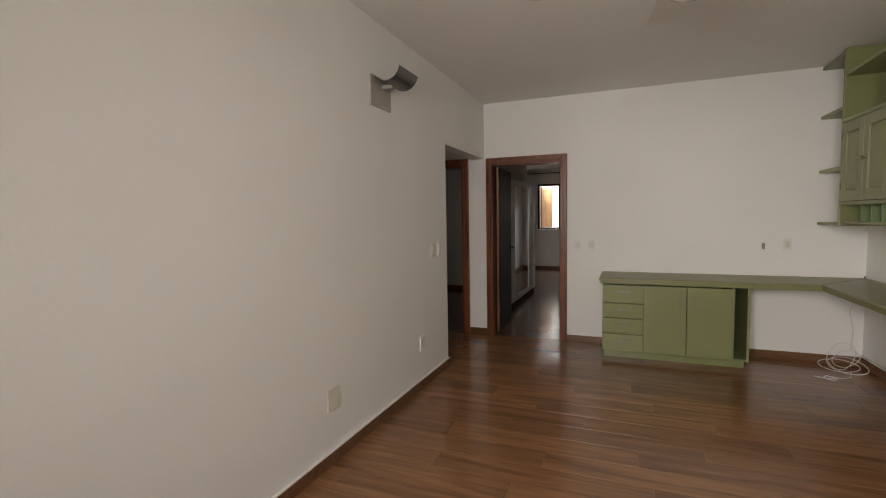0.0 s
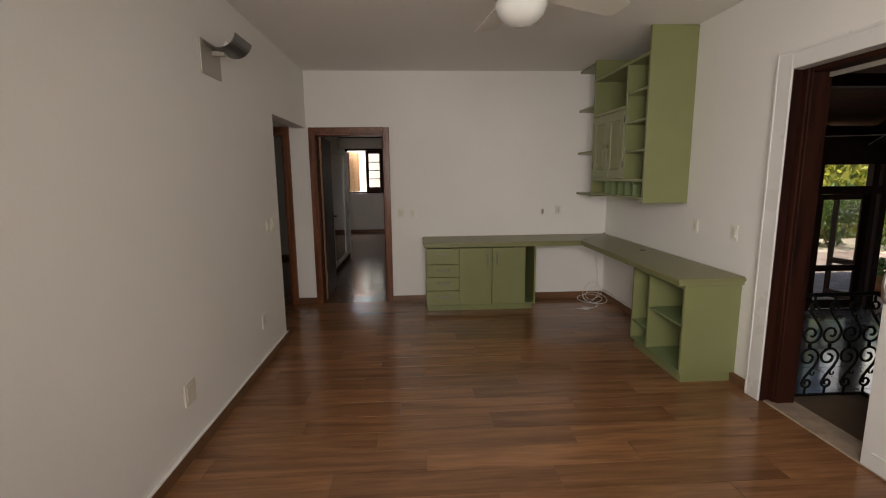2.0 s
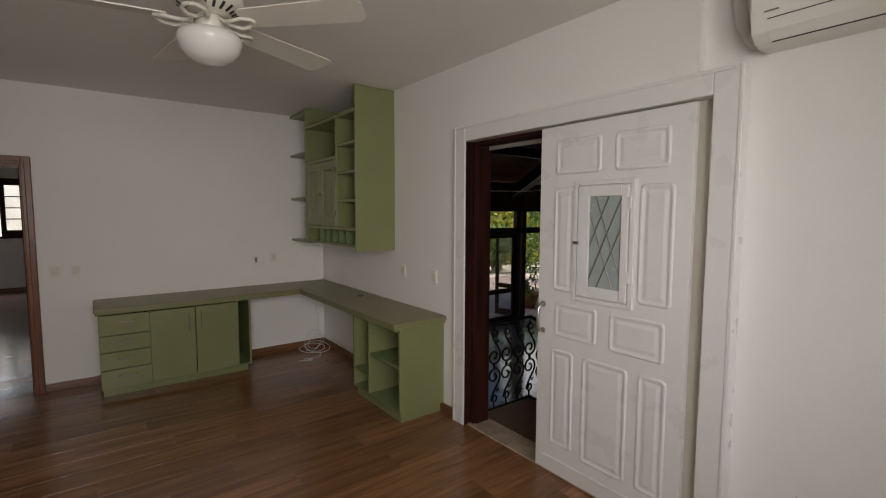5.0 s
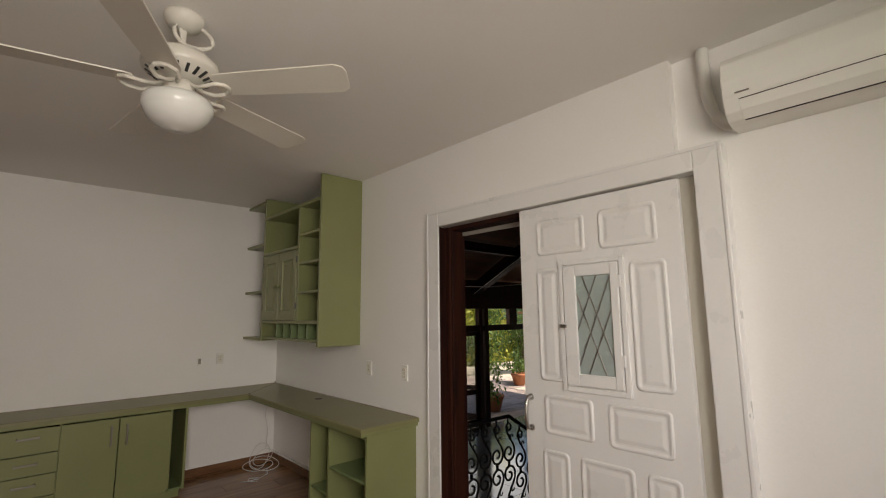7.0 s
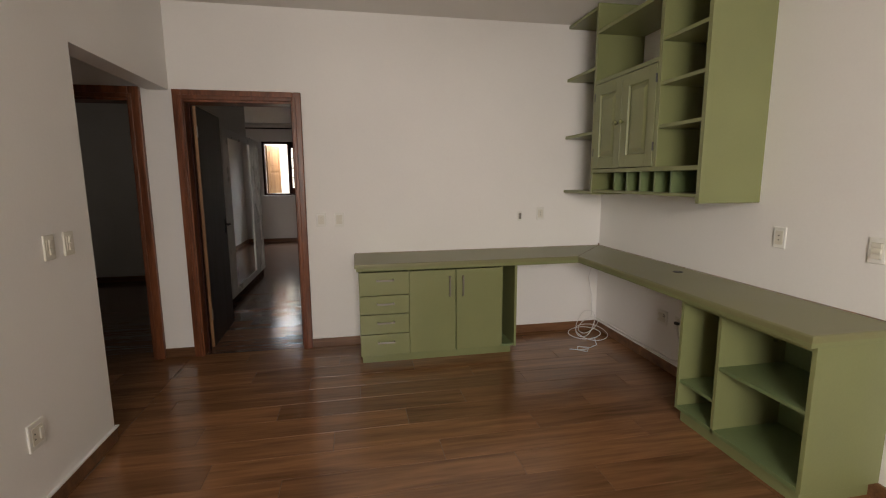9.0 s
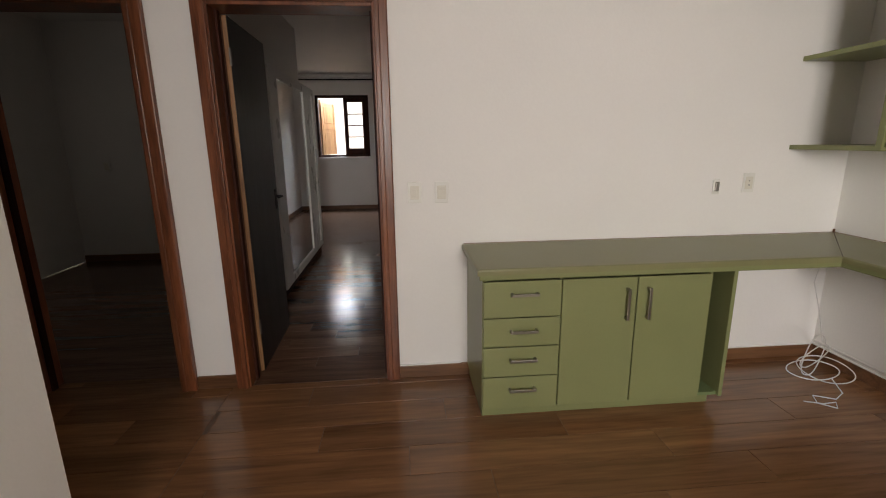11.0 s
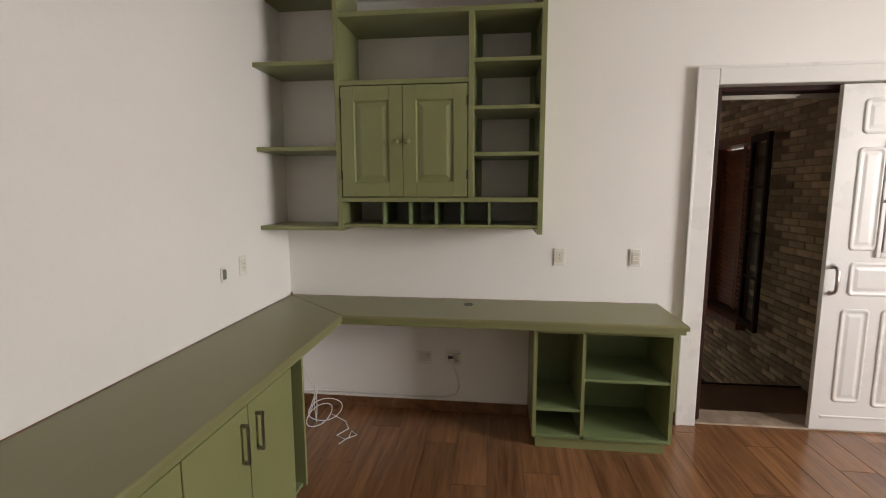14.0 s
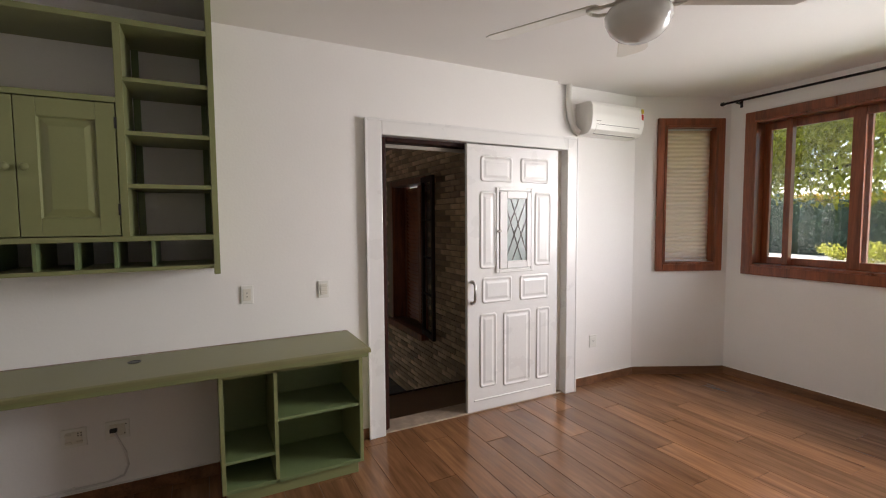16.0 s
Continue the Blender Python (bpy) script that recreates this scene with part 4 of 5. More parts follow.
tube(bm, [(2.10, 5.2, 0.2), (2.15, 5.3, 0.35), (2.14, 5.36, 0.52), (2.20, 5.39, 0.68), (2.22, 5.39, 0.765)], 0.004, 6)
part("riser", bm, CABLE, cb)
wc = thing("wall_cable", (2.26, 4.7, 0.1), "thin cream cable clipped along the baseboard to a socket", "cable")
bm = bmesh.new()
tube(bm, [(XR - 0.01, 5.40, 0.104), (XR - 0.01, 5.1, 0.108), (XR - 0.009, 4.8, 0.104), (XR - 0.01, 4.5, 0.106), (XR - 0.012, 4.3, 0.105), (XR - 0.016, 4.215, 0.13), (XR - 0.022, 4.19, 0.19), (XR - 0.026, 4.20, 0.27), (XR - 0.03, 4.225, 0.34), (XR - 0.03, 4.245, 0.395)], 0.0068, 6)
part("cord", bm, CABLE, wc, smooth=True)
for y in (5.2, 4.95, 4.7, 4.45):
    part("clip", bx((XR - 0.016, y - 0.005, 0.098), (XR, y + 0.005, 0.115), 0.001), PLASTIC_W, wc)

# ---- wall lamp with a curved metal shade ----
sc = thing("wall_lamp", (XL, 2.93, 2.30), "wall lamp with a white back plate and a curved steel shade", "wall lamp")
part("back_plate", bx((XL, 2.755, 2.215), (XL + 0.012, 3.04, 2.425), 0.004), LAMP_PLATE, sc, "grey-beige metal back plate")
bm = bmesh.new()
prev = None
arc = []
for k in range(13):
    a = radians(215 + 133 * k / 12)
    arc.append((XL + 0.100 + 0.112 * math.cos(a), 2.482 + 0.112 * math.sin(a)))
out = arc + [(x + (XL + 0.100 - x) * 0.03, z + (2.482 - z) * 0.03) for x, z in reversed(arc)]
part("shade", prism(out, 1, 2.80, 3.085), shade("dark_steel_shade", (0.16, 0.155, 0.15), 0.35, metal=0.9, vary=0.1, fine=150), sc, "dark brushed steel curved shade")
part("arm", bx((XL + 0.010, 2.91, 2.350), (XL + 0.09, 2.95, 2.378), 0.003), LAMP_PLATE, sc)
part("bulb", lathe([(0, 0), (0.02, 0.01), (0.022, 0.04), (0.0, 0.06)], 14, (XL + 0.10, 2.94, 2.385)), OPAL, sc)

# ---- ceiling fan with a bowl light ----
FX, FY = 0.428, 2.166
fan = thing("ceiling_fan", (FX, FY, 2.33), "cream five-bladed ceiling fan with a white glass bowl light", "ceiling fan")
part("ceiling_cup", lathe([(0.0, 0.0), (0.075, 0.0), (0.075, -0.012), (0.060, -0.045), (0.022, -0.062), (0, -0.062)], 28, (FX, FY, TOP)), FAN_WHITE, fan, smooth=True)
bm = bmesh.new()
tube(bm, [(FX, FY, TOP - 0.05), (FX, FY, 2.645)], 0.013, 12)
part("down_rod", bm, FAN_WHITE, fan)
bm = bmesh.new()
tube(bm, [(FX + 0.02 + 0.085 * math.sin(2 * math.pi * i / 18) * (1 if i < 10 else 0.7), FY - 0.03 + 0.02 * math.cos(2 * math.pi * i / 18), 2.715 + 0.062 * math.cos(2 * math.pi * i / 18)) for i in range(17)] + [(FX + 0.01, FY, 2.645)], 0.008, 8)
part("wire", bm, FAN_WHITE, fan)
part("motor", lathe([(0.0, 0.0), (0.05, 0.0), (0.105, -0.018), (0.138, -0.05), (0.142, -0.072), (0.138, -0.088), (0.07, -0.128), (0, -0.128)], 36, (FX, FY, 2.645)), FAN_WHITE, fan, smooth=True)
for k in range(20):
    slot = bx((-0.020, -0.0055, -0.001), (0.020, 0.0055, 0.0025), 0.0)
    part("vent_slot", slot, DARK, fan, local=True).matrix_basis = pose(0, 0, 2.645 - 0.1095 - 2.33, 0, 0, 18 * k) @ pose(0.106, 0, 0, 0, -30.5, 0)
part("switch_cup", lathe([(0, 0), (0.05, 0), (0.056, -0.02), (0.056, -0.055), (0.045, -0.07), (0, -0.07)], 28, (FX, FY, 2.515)), FAN_WHITE, fan, smooth=True)
part("bowl", lathe([(0, 0), (0.075, 0.0), (0.118, -0.008), (0.129, -0.028), (0.128, -0.052), (0.121, -0.062), (0.119, -0.070), (0.110, -0.088), (0.085, -0.113), (0.05, -0.130), (0, -0.137)], 40, (FX, FY, 2.447)), OPAL, fan, "white opal glass bowl", smooth=True)
for k in range(5):
    ang = 24.4 + 72 * k
    turn = pose(0, 0, 2.482 - 2.33, 0, 0, ang)
    bm = prism([(0.155, -0.052), (0.175, -0.062), (0.66, -0.078), (0.69, -0.066), (0.70, -0.04), (0.69, 0.055), (0.66, 0.078), (0.175, 0.062), (0.155, 0.05)], 2, -0.003, 0.003, 0.0012)
    bl = part("blade", bm, FAN_WHITE, fan, local=True)
    bl.matrix_basis = turn @ pose(0, 0, 0.012, -12, 0, 0)
    bm = bmesh.new()
    for s in (-1, 1):
        tube(bm, [(0.05, 0.006 * s, 0.02), (0.09, 0.022 * s, -0.004), (0.13, 0.040 * s, -0.012), (0.175, 0.042 * s, -0.006), (0.20, 0.022 * s, -0.002), (0.205, 0.0, -0.001)], 0.008, 8)
    part("blade_iron", bm, FAN_WHITE, fan, "curved cream blade bracket", local=True).matrix_basis = turn

# ---- air conditioner ----
ac = thing("air_conditioner", (AX - 0.1, 0.37, 2.3500), "white split air conditioner on the wall with energy stickers", "air conditioner")
prof = [(AX, 2.3550), (AX, 2.6420), (AX - 0.13, 2.6420), (AX - 0.185, 2.6300), (AX - 0.205, 2.6000), (AX - 0.212, 2.5200), (AX - 0.206, 2.4500), (AX - 0.185, 2.3900), (AX - 0.15, 2.3620), (AX - 0.10, 2.3530)]
part("body", prism(prof, 1, 0.045, 0.70, 0.006), PLASTIC_W, ac)
part("flap", prism([(AX - 0.2035, 2.4330), (AX - 0.1895, 2.3920), (AX - 0.156, 2.3590), (AX - 0.150, 2.3630), (AX - 0.184, 2.3960), (AX - 0.198, 2.4350)], 1, 0.10, 0.64, 0.001), PLASTIC_W, ac)
part("flap_gap", prism([(AX - 0.2045, 2.4365), (AX - 0.2035, 2.4335), (AX - 0.195, 2.4335), (AX - 0.195, 2.4365)], 1, 0.10, 0.64), DARK, ac)
part("outlet_gap", prism([(AX - 0.1565, 2.3605), (AX - 0.150, 2.3560), (AX - 0.146, 2.3600), (AX - 0.152, 2.3650)], 1, 0.105, 0.635), DARK, ac)
part("sticker", bx((AX - 0.2135, 0.055, 2.5750), (AX - 0.205, 0.080, 2.6150), 0.0), YELLOW, ac, "yellow energy sticker")
part("sticker", bx((AX - 0.2142, 0.058, 2.5150), (AX - 0.205, 0.080, 2.5680), 0.0), RED, ac, "red energy sticker")
part("sticker_bar", bx((AX - 0.2142, 0.600, 2.4600), (AX - 0.200, 0.650, 2.4640), 0.0), PEWTER, ac)
pd = thing("pipe_cover", (AX - 0.02, 0.80, 2.40), "white flexible pipe cover from the ceiling to the air conditioner", "pipe")
bm = bmesh.new()
tube(bm, [(AX - 0.028, 0.808, TOP - 0.003), (AX - 0.028, 0.808, 2.66), (AX - 0.029, 0.803, 2.58), (AX - 0.030, 0.788, 2.50), (AX - 0.032, 0.762, 2.44), (AX - 0.036, 0.732, 2.40), (AX - 0.042, 0.698, 2.385)], 0.027, 14)
part("sleeve", bm, PLASTIC_W, pd, smooth=True)

# ---- stair landing, hall and veranda beyond the wide doorway ----
LZ, HZ = -0.18, -0.90
setting("floor_landing", bx((XR + 0.18, 1.23, LZ - 0.12), (3.40, 3.02, LZ), 0.006), SLATE, "dark brown stone stair landing")
setting("trim_landing", bx((3.385, 1.235, LZ + 0.001), (3.41, 3.01, LZ + 0.012), 0.003), DARKWOOD, "dark wooden nosing of the landing")
st = thing("stairs", (3.4, 2.1, HZ), "dark stone stairs down to the hall", "stairs", kind="structure")
for k in range(3):
    part("step", bx((3.40 + 0.30 * k, 1.23, HZ), (3.70 + 0.30 * k, 3.02, LZ - 0.18 * (k + 1)), 0.006), SLATE, st)
setting("floor_hall", many(((XR + 0.18, -1.0, HZ - 0.1), (12.0, 7.45, HZ - 0.006))), GROUT, "floor under the hall tiles")
setting("wall_house", many(((XR + 0.18, 3.02, HZ), (XR + 0.24, 7.4, 3.6)), ((XR + 0.181, 1.23, 2.24), (XR + 0.24, 3.02, 3.6)), ((XR + 0.181, 2.621, LZ), (XR + 0.24, 3.02, 2.24)), ((XR + 0.18, 1.23, HZ), (XR + 0.24, 3.02, LZ - 0.12))), PALEWALL, "pale plaster wall between house and hall")
setting("wall_hall_end", many(((11.5, -1.0, HZ), (11.65, 5.2, 3.6)), ((6.4, -1.0, HZ), (11.5, -0.9, 4.0)), ((6.4, -0.9, HZ), (6.5, 0.98, 4.0))), PALEWALL, "pale plaster wall closing the hall")

# wrought-iron railing with scrolls
rl = thing("iron_railing", (3.0, 2.90, LZ), "black wrought-iron stair railing with scroll balusters", "railing")
SLOPE = 0.18 / 0.30


def rail_z(x):
    return 0.0 if x < 3.33 else -(x - 3.33) * SLOPE


bm = bmesh.new()
tube(bm, [(2.47, 2.90, 0.67), (3.33, 2.90, 0.67), (4.30, 2.90, 0.67 + rail_z(4.30))], 0.016, 8)
part("handrail", bm, BLACKIRON, rl)
bm = bmesh.new()
tube(bm, [(2.47, 2.90, -0.125), (3.33, 2.90, -0.125), (4.30, 2.90, -0.125 + rail_z(4.30))], 0.012, 6)
part("bottom_rail", bm, BLACKIRON, rl)


def scroll_mesh():
    """Two spirals with curled necks, mirrored about the middle, 0.80 m high together."""
    bm = bmesh.new()
    for s in (1, -1):
        pts = []
        for i in range(40):
            a = -2.5 * math.pi * (1 - i / 39)
            r = 0.016 + 0.062 * (i / 39) ** 0.85
            pts.append((r * math.cos(a), 0, s * (0.092 + r * math.sin(a))))
        pts += [(0.076, 0, s * 0.122), (0.053, 0, s * 0.165), (0.020, 0, s * 0.208), (-0.010, 0, s * 0.250), (-0.026, 0, s * 0.29)]
        for i in range(22):
            a = math.pi - 2.2 * math.pi * i / 21
            r = 0.040 * (1 - 0.6 * i / 21)
            pts.append((0.008 + r * math.cos(a), 0, s * (0.30 + r * math.sin(a))))
        tube(bm, pts, 0.0095, 6)
        small = [(0.040 + 0.020 * (1 - 0.5 * i / 14) * math.cos(-0.5 + 4.5 * i / 14), 0, s * (0.222 + 0.020 * (1 - 0.5 * i / 14) * math.sin(-0.5 + 4.5 * i / 14))) for i in range(15)]
        tube(bm, small, 0.006, 5)
        tube(bm, [(0, 0, s * 0.335), (0, 0, s * 0.395)], 0.009, 6)
    tube(bm, [(0, 0, 0.018), (0, 0, -0.018)], 0.013, 6)
    return bm


scroll = mesh_of("baluster", scroll_mesh(), BLACKIRON)
x = 2.53
while x < 4.28:
    ob = new("baluster", scroll)
    ob.parent = rl
    ob.matrix_basis = pose(x - 3.0, 0, 0.2725 + rail_z(x) - LZ)
    x += 0.158
for x in (2.485, 4.29):
    bm = bmesh.new()
    tube(bm, [(x, 2.90, (LZ if x < 3 else HZ)), (x, 2.90, 0.67 + rail_z(x))], 0.014, 8)
    part("post", bm, BLACKIRON, rl)

# window in the brick wall over the stairs
BY = 1.23
bwall = setting("wall_brick", many(((2.45, 0.98, HZ), (4.42, BY - 0.012, 3.8)), ((5.62, 0.98, HZ), (6.5, BY - 0.012, 3.8)), ((4.42, 0.98, HZ), (5.62, BY - 0.012, 0.12)), ((4.42, 0.98, 2.16), (5.62, BY - 0.012, 3.8))), MORTAR, "old brown brick wall beside the stairs")
bwin = setting("window_stairs", bmesh.new(), DARKWOOD, "dark wooden window with an open glazed casement over the stairs")
for a, b in (((4.42, 0.99, 0.12), (4.50, BY + 0.03, 2.16)), ((5.54, 0.99, 0.12), (5.62, BY + 0.03, 2.16)), ((4.50, 0.99, 2.08), (5.54, BY + 0.03, 2.16)), ((4.38, 0.99, 0.04), (5.66, BY + 0.10, 0.12))):
    part("window_frame", bx(a, b, 0.006), FRAMEWOOD, bwin)
for i in range(34):
    part("slat", prism([(1.000, 0.088 + 0.057 * i), (1.055, 0.165 + 0.057 * i), (1.055, 0.174 + 0.057 * i), (1.000, 0.097 + 0.057 * i)], 0, 4.50, 5.54), FRAMEWOOD, bwin)
for x in (4.50, 4.98, 5.46):
    part("shutter_stile", bx((x, 1.0, 0.12), (x + 0.08, 1.06, 2.08), 0.003), FRAMEWOOD, bwin)
cm = pose(4.44, BY + 0.045, 0.13, 0, 0, 172)
bm = bmesh.new()
for a, b in (((0, -0.02, 0), (0.055, 0.02, 2.0)), ((0.40, -0.02, 0), (0.455, 0.02, 2.0)), ((0.055, -0.02, 0), (0.40, 0.02, 0.07)), ((0.055, -0.02, 1.93), (0.40, 0.02, 2.0)), *[((0.055, -0.012, 0.07 + 0.465 * k - 0.012), (0.40, 0.012, 0.07 + 0.465 * k + 0.012)) for k in (1, 2, 3)]):
    cube(bm, a, b, 0.003)
bmesh.ops.transform(bm, matrix=cm, verts=bm.verts)
cs = part("casement", bm, DARKWOOD, bwin)
for k in range(4):
    bm = bx((0.05, -0.003, 0.075 + 0.465 * k), (0.405, 0.003, 0.525 + 0.465 * k), 0.0)
    bmesh.ops.transform(bm, matrix=cm, verts=bm.verts)
    part("pane", bm, PANE, cs).visible_shadow = False

# glazed veranda wall: dark posts, doors with a middle rail, transom lights
VY, VT = 7.42, 1.20
gw = setting("wall_glazed", bmesh.new(), DARKWOOD, "dark wooden glazed veranda wall with doors and transom lights")
for x in (2.6, 3.6, 4.6, 5.6, 6.5, 6.84, 7.86, 8.06, 9.99, 10.14, 11.16, 11.34, 11.46):
    part("post", bx((x - 0.06, VY - 0.06, HZ), (x + 0.06, VY + 0.06, 2.36), 0.006), DARKWOOD, gw)
part("post", bx((8.90, VY - 0.058, VT + 0.12), (9.18, VY + 0.058, 1.69), 0.006), DARKWOOD, gw)
for z0, z1 in ((VT - 0.02, VT + 0.12), (1.69, 2.34)):
    part("beam", bx((2.5, VY - 0.052, z0), (11.5, VY + 0.052, z1), 0.006), DARKWOOD, gw)


def glazed_leaf(m, w):
    bm = bmesh.new()
    h = VT - 0.02 - HZ - 0.02
    for a, b in (((0, -0.02, 0), (0.09, 0.02, h)), ((w - 0.09, -0.02, 0), (w, 0.02, h)), ((0.09, -0.02, 0), (w - 0.09, 0.02, 0.16)), ((0.09, -0.02, h - 0.09), (w - 0.09, 0.02, h)), ((0.09, -0.02, 0.69), (w - 0.09, 0.02, 0.80))):
        cube(bm, a, b, 0.003)
    bmesh.ops.transform(bm, matrix=m, verts=bm.verts)
    d = part("glazed_door", bm, DARKWOOD, gw)
    for z0, z1 in ((0.15, 0.69), (0.77, h - 0.08)):
        bm = bx((0.085, -0.003, z0), (w - 0.085, 0.003, z1), 0.0)
        bmesh.ops.transform(bm, matrix=m, verts=bm.verts)
        part("pane", bm, PANE, d).visible_shadow = False


for x0, x1 in ((2.66, 3.54), (3.66, 4.54), (4.66, 5.54), (5.66, 6.44), (6.90, 7.80), (10.20, 11.10)):
    glazed_leaf(pose(x0, VY, HZ + 0.015), x1 - x0)
glazed_leaf(pose(8.14, VY + 0.05, HZ + 0.015, 0, 0, 100), 0.80)
for y0 in (6.32, 5.24):
    glazed_leaf(pose(11.48, y0, HZ + 0.015, 0, 0, 90), 1.0)
for y in (5.2, 6.28):
    part("post", bx((11.42, y - 0.06, HZ), (11.54, y + 0.06, 2.05), 0.006), DARKWOOD, gw)
part("beam", bx((11.43, 5.2, VT - 0.02), (11.53, 7.36, VT + 0.12), 0.005), DARKWOOD, gw)
part("beam", bx((11.43, 5.2, 1.69), (11.53, 7.36, 2.34), 0.005), DARKWOOD, gw)

# dark boarded roof over the hall, with rafters and a tie beam
bm = bmesh.new()
R0, R1 = (VY + 1.3, 2.055), (1.0, 4.05)
v = [bm.verts.new(p) for p in ((2.45, R0[0], R0[1]), (13.0, R0[0], R0[1]), (13.0, R1[0], R1[1]), (2.45, R1[0], R1[1]), (2.45, R0[0], R0[1] + 0.1), (13.0, R0[0], R0[1] + 0.1), (13.0, R1[0], R1[1] + 0.1), (2.45, R1[0], R1[1] + 0.1))]
for f in ((0, 1, 2, 3), (7, 6, 5, 4), (0, 4, 5, 1), (1, 5, 6, 2), (2, 6, 7, 3), (3, 7, 4, 0)):
    bm.faces.new([v[i] for i in f])
ROOFWOOD = wood("roof_boards", (0.08, 0.028, 0.014), (0.22, 0.085, 0.040), 0, rough=0.8, tint=0.1, rings=10)
setting("roof_hall", bm, ROOFWOOD, "dark red-brown boarded roof over the hall")
setting("roof_hall_back", many(((6.4, -1.2, 4.0), (13.0, 1.05, 4.12)), ((2.45, 0.75, 4.0), (6.4, 1.05, 4.12))), ROOFWOOD, "dark boarded roof behind the ridge")
rf = thing("roof_beams", (7.0, 4.5, 2.0), "dark wooden rafters and tie beams under the hall roof", "beams", kind="structure")
ra = math.atan2(R1[1] - R0[1], R0[0] - R1[0])
for x in (3.4, 4.8, 10.0):
    bm = bx((-0.07, -3.9, -0.17), (0.07, 3.9, -0.004), 0.008)
    bmesh.ops.transform(bm, matrix=Matrix.Translation((x, (R0[0] + R1[0]) / 2, (R0[1] + R1[1]) / 2)) @ Matrix.Rotation(-ra, 4, "X"), verts=bm.verts)
    part("rafter", bm, DARKWOOD, rf)
for y in (3.2, 5.4):
    z = R0[1] + (R0[0] - y) * math.tan(ra) - 0.02
    part("purlin", bx((2.5, y - 0.06, z - 0.28), (11.5, y + 0.06, z - 0.13), 0.008), DARKWOOD, rf)
hip = bmesh.new()
h0, h1 = Vector((8.2, 8.3, 2.06)), Vector((5.0, 1.6, 3.79))
cube(hip, (-0.09, 0.0, -0.26), (0.09, (h1 - h0).length, -0.02), 0.01)
bmesh.ops.transform(hip, matrix=Matrix.Translation(h0) @ (h1 - h0).to_track_quat("Y", "Z").to_matrix().to_4x4(), verts=hip.verts)
part("hip_rafter", hip, DARKWOOD, rf)
edge = bmesh.new()
tube(edge, [h0 + Vector((-0.1, 0, -0.27)), h1 + Vector((-0.1, 0, -0.27))], 0.008, 5)
part("hip_cable", edge, CABLE, rf, "thin pale cable under the hip rafter")
part("tie_beam", bx((9.9, -0.8, 2.05), (10.08, 7.36, 2.27), 0.01), DARKWOOD, rf)
# pergola slats outside, over the patio
for i in range(15):
    part("pergola_rafter", bx((3.4 + 1.0 * i, VY + 0.1, 1.86), (3.48 + 1.0 * i, VY + 3.2, 1.98), 0.004), SHUTTER, rf, "sunlit honey-brown pergola rafter")

vf = thing("veranda_fan", (8.62, 5.7, 1.70), "aged brass ceiling fan hanging under the hall roof", "ceiling fan")
bm = bmesh.new()
tube(bm, [(8.62, 5.7, 1.85), (8.62, 5.7, 2.40)], 0.015, 8)
part("down_rod", bm, BRASS, vf)
part("motor", lathe([(0, 0), (0.06, 0), (0.11, 0.03), (0.11, 0.09), (0.05, 0.13), (0, 0.13)], 24, (8.62, 5.7, 1.74)), BRASS, vf, smooth=True)
for k in range(5):
    part("blade", bx((0.12, -0.06, 0.0), (0.60, 0.06, 0.008), 0.002), DARKWOOD, vf, local=True).matrix_basis = pose(0, 0, 0.08, 0, 0, 20 + 72 * k) @ pose(0, 0, 0, 10, 0, 0)
for k in range(3):
    part("lamp_shade", lathe([(0.02, 0), (0.03, -0.02), (0.055, -0.07), (0.05, -0.075), (0.02, -0.01)], 16), OPAL, vf, local=True).matrix_basis = pose(0.10 * math.cos(2.1 * k), 0.10 * math.sin(2.1 * k), 0.05)
lw = thing("cable_line", (7, 6.6, 2.02), "thin pale cable strung under the hall roof", "cable")
bm = bmesh.new()
tube(bm, [(2.6, 5.72, 1.98), (6.3, 5.70, 2.056), (8.62, 5.7, 2.26), (11.4, 5.7, 2.42)], 0.008, 5)
part("cord", bm, CABLE, lw)

# ---- gardens ----
setting("ground", many(((-400, -400, -1.1), (400, 400, -0.98))), EARTH, "dry garden ground reaching far out")
setting("ground_lawn", many(((-30, -30, -0.98), (30, -2.4, -0.16)), bevel=0.05), LAWN, "sunlit lawn beside the bay window")
setting("pavement_path", many(((-12, -20.3, -0.16), (30, -16.2, -0.11)), bevel=0.02), PALEWALL, "pale stone garden path")
# unseen overhang, added only to block the sun from both bay windows
setting("trim_eave", many(((-2.2, -2.15, 2.81), (3.5, -0.1, 2.90)), bevel=0.01), SHUTTER, "unseen wooden overhang added to keep sun off the bay windows")
setting("pavement_patio", many(((-2, VY + 0.06, -0.98), (30, 16, -0.925))), SAND, "joint bed of the brick patio")


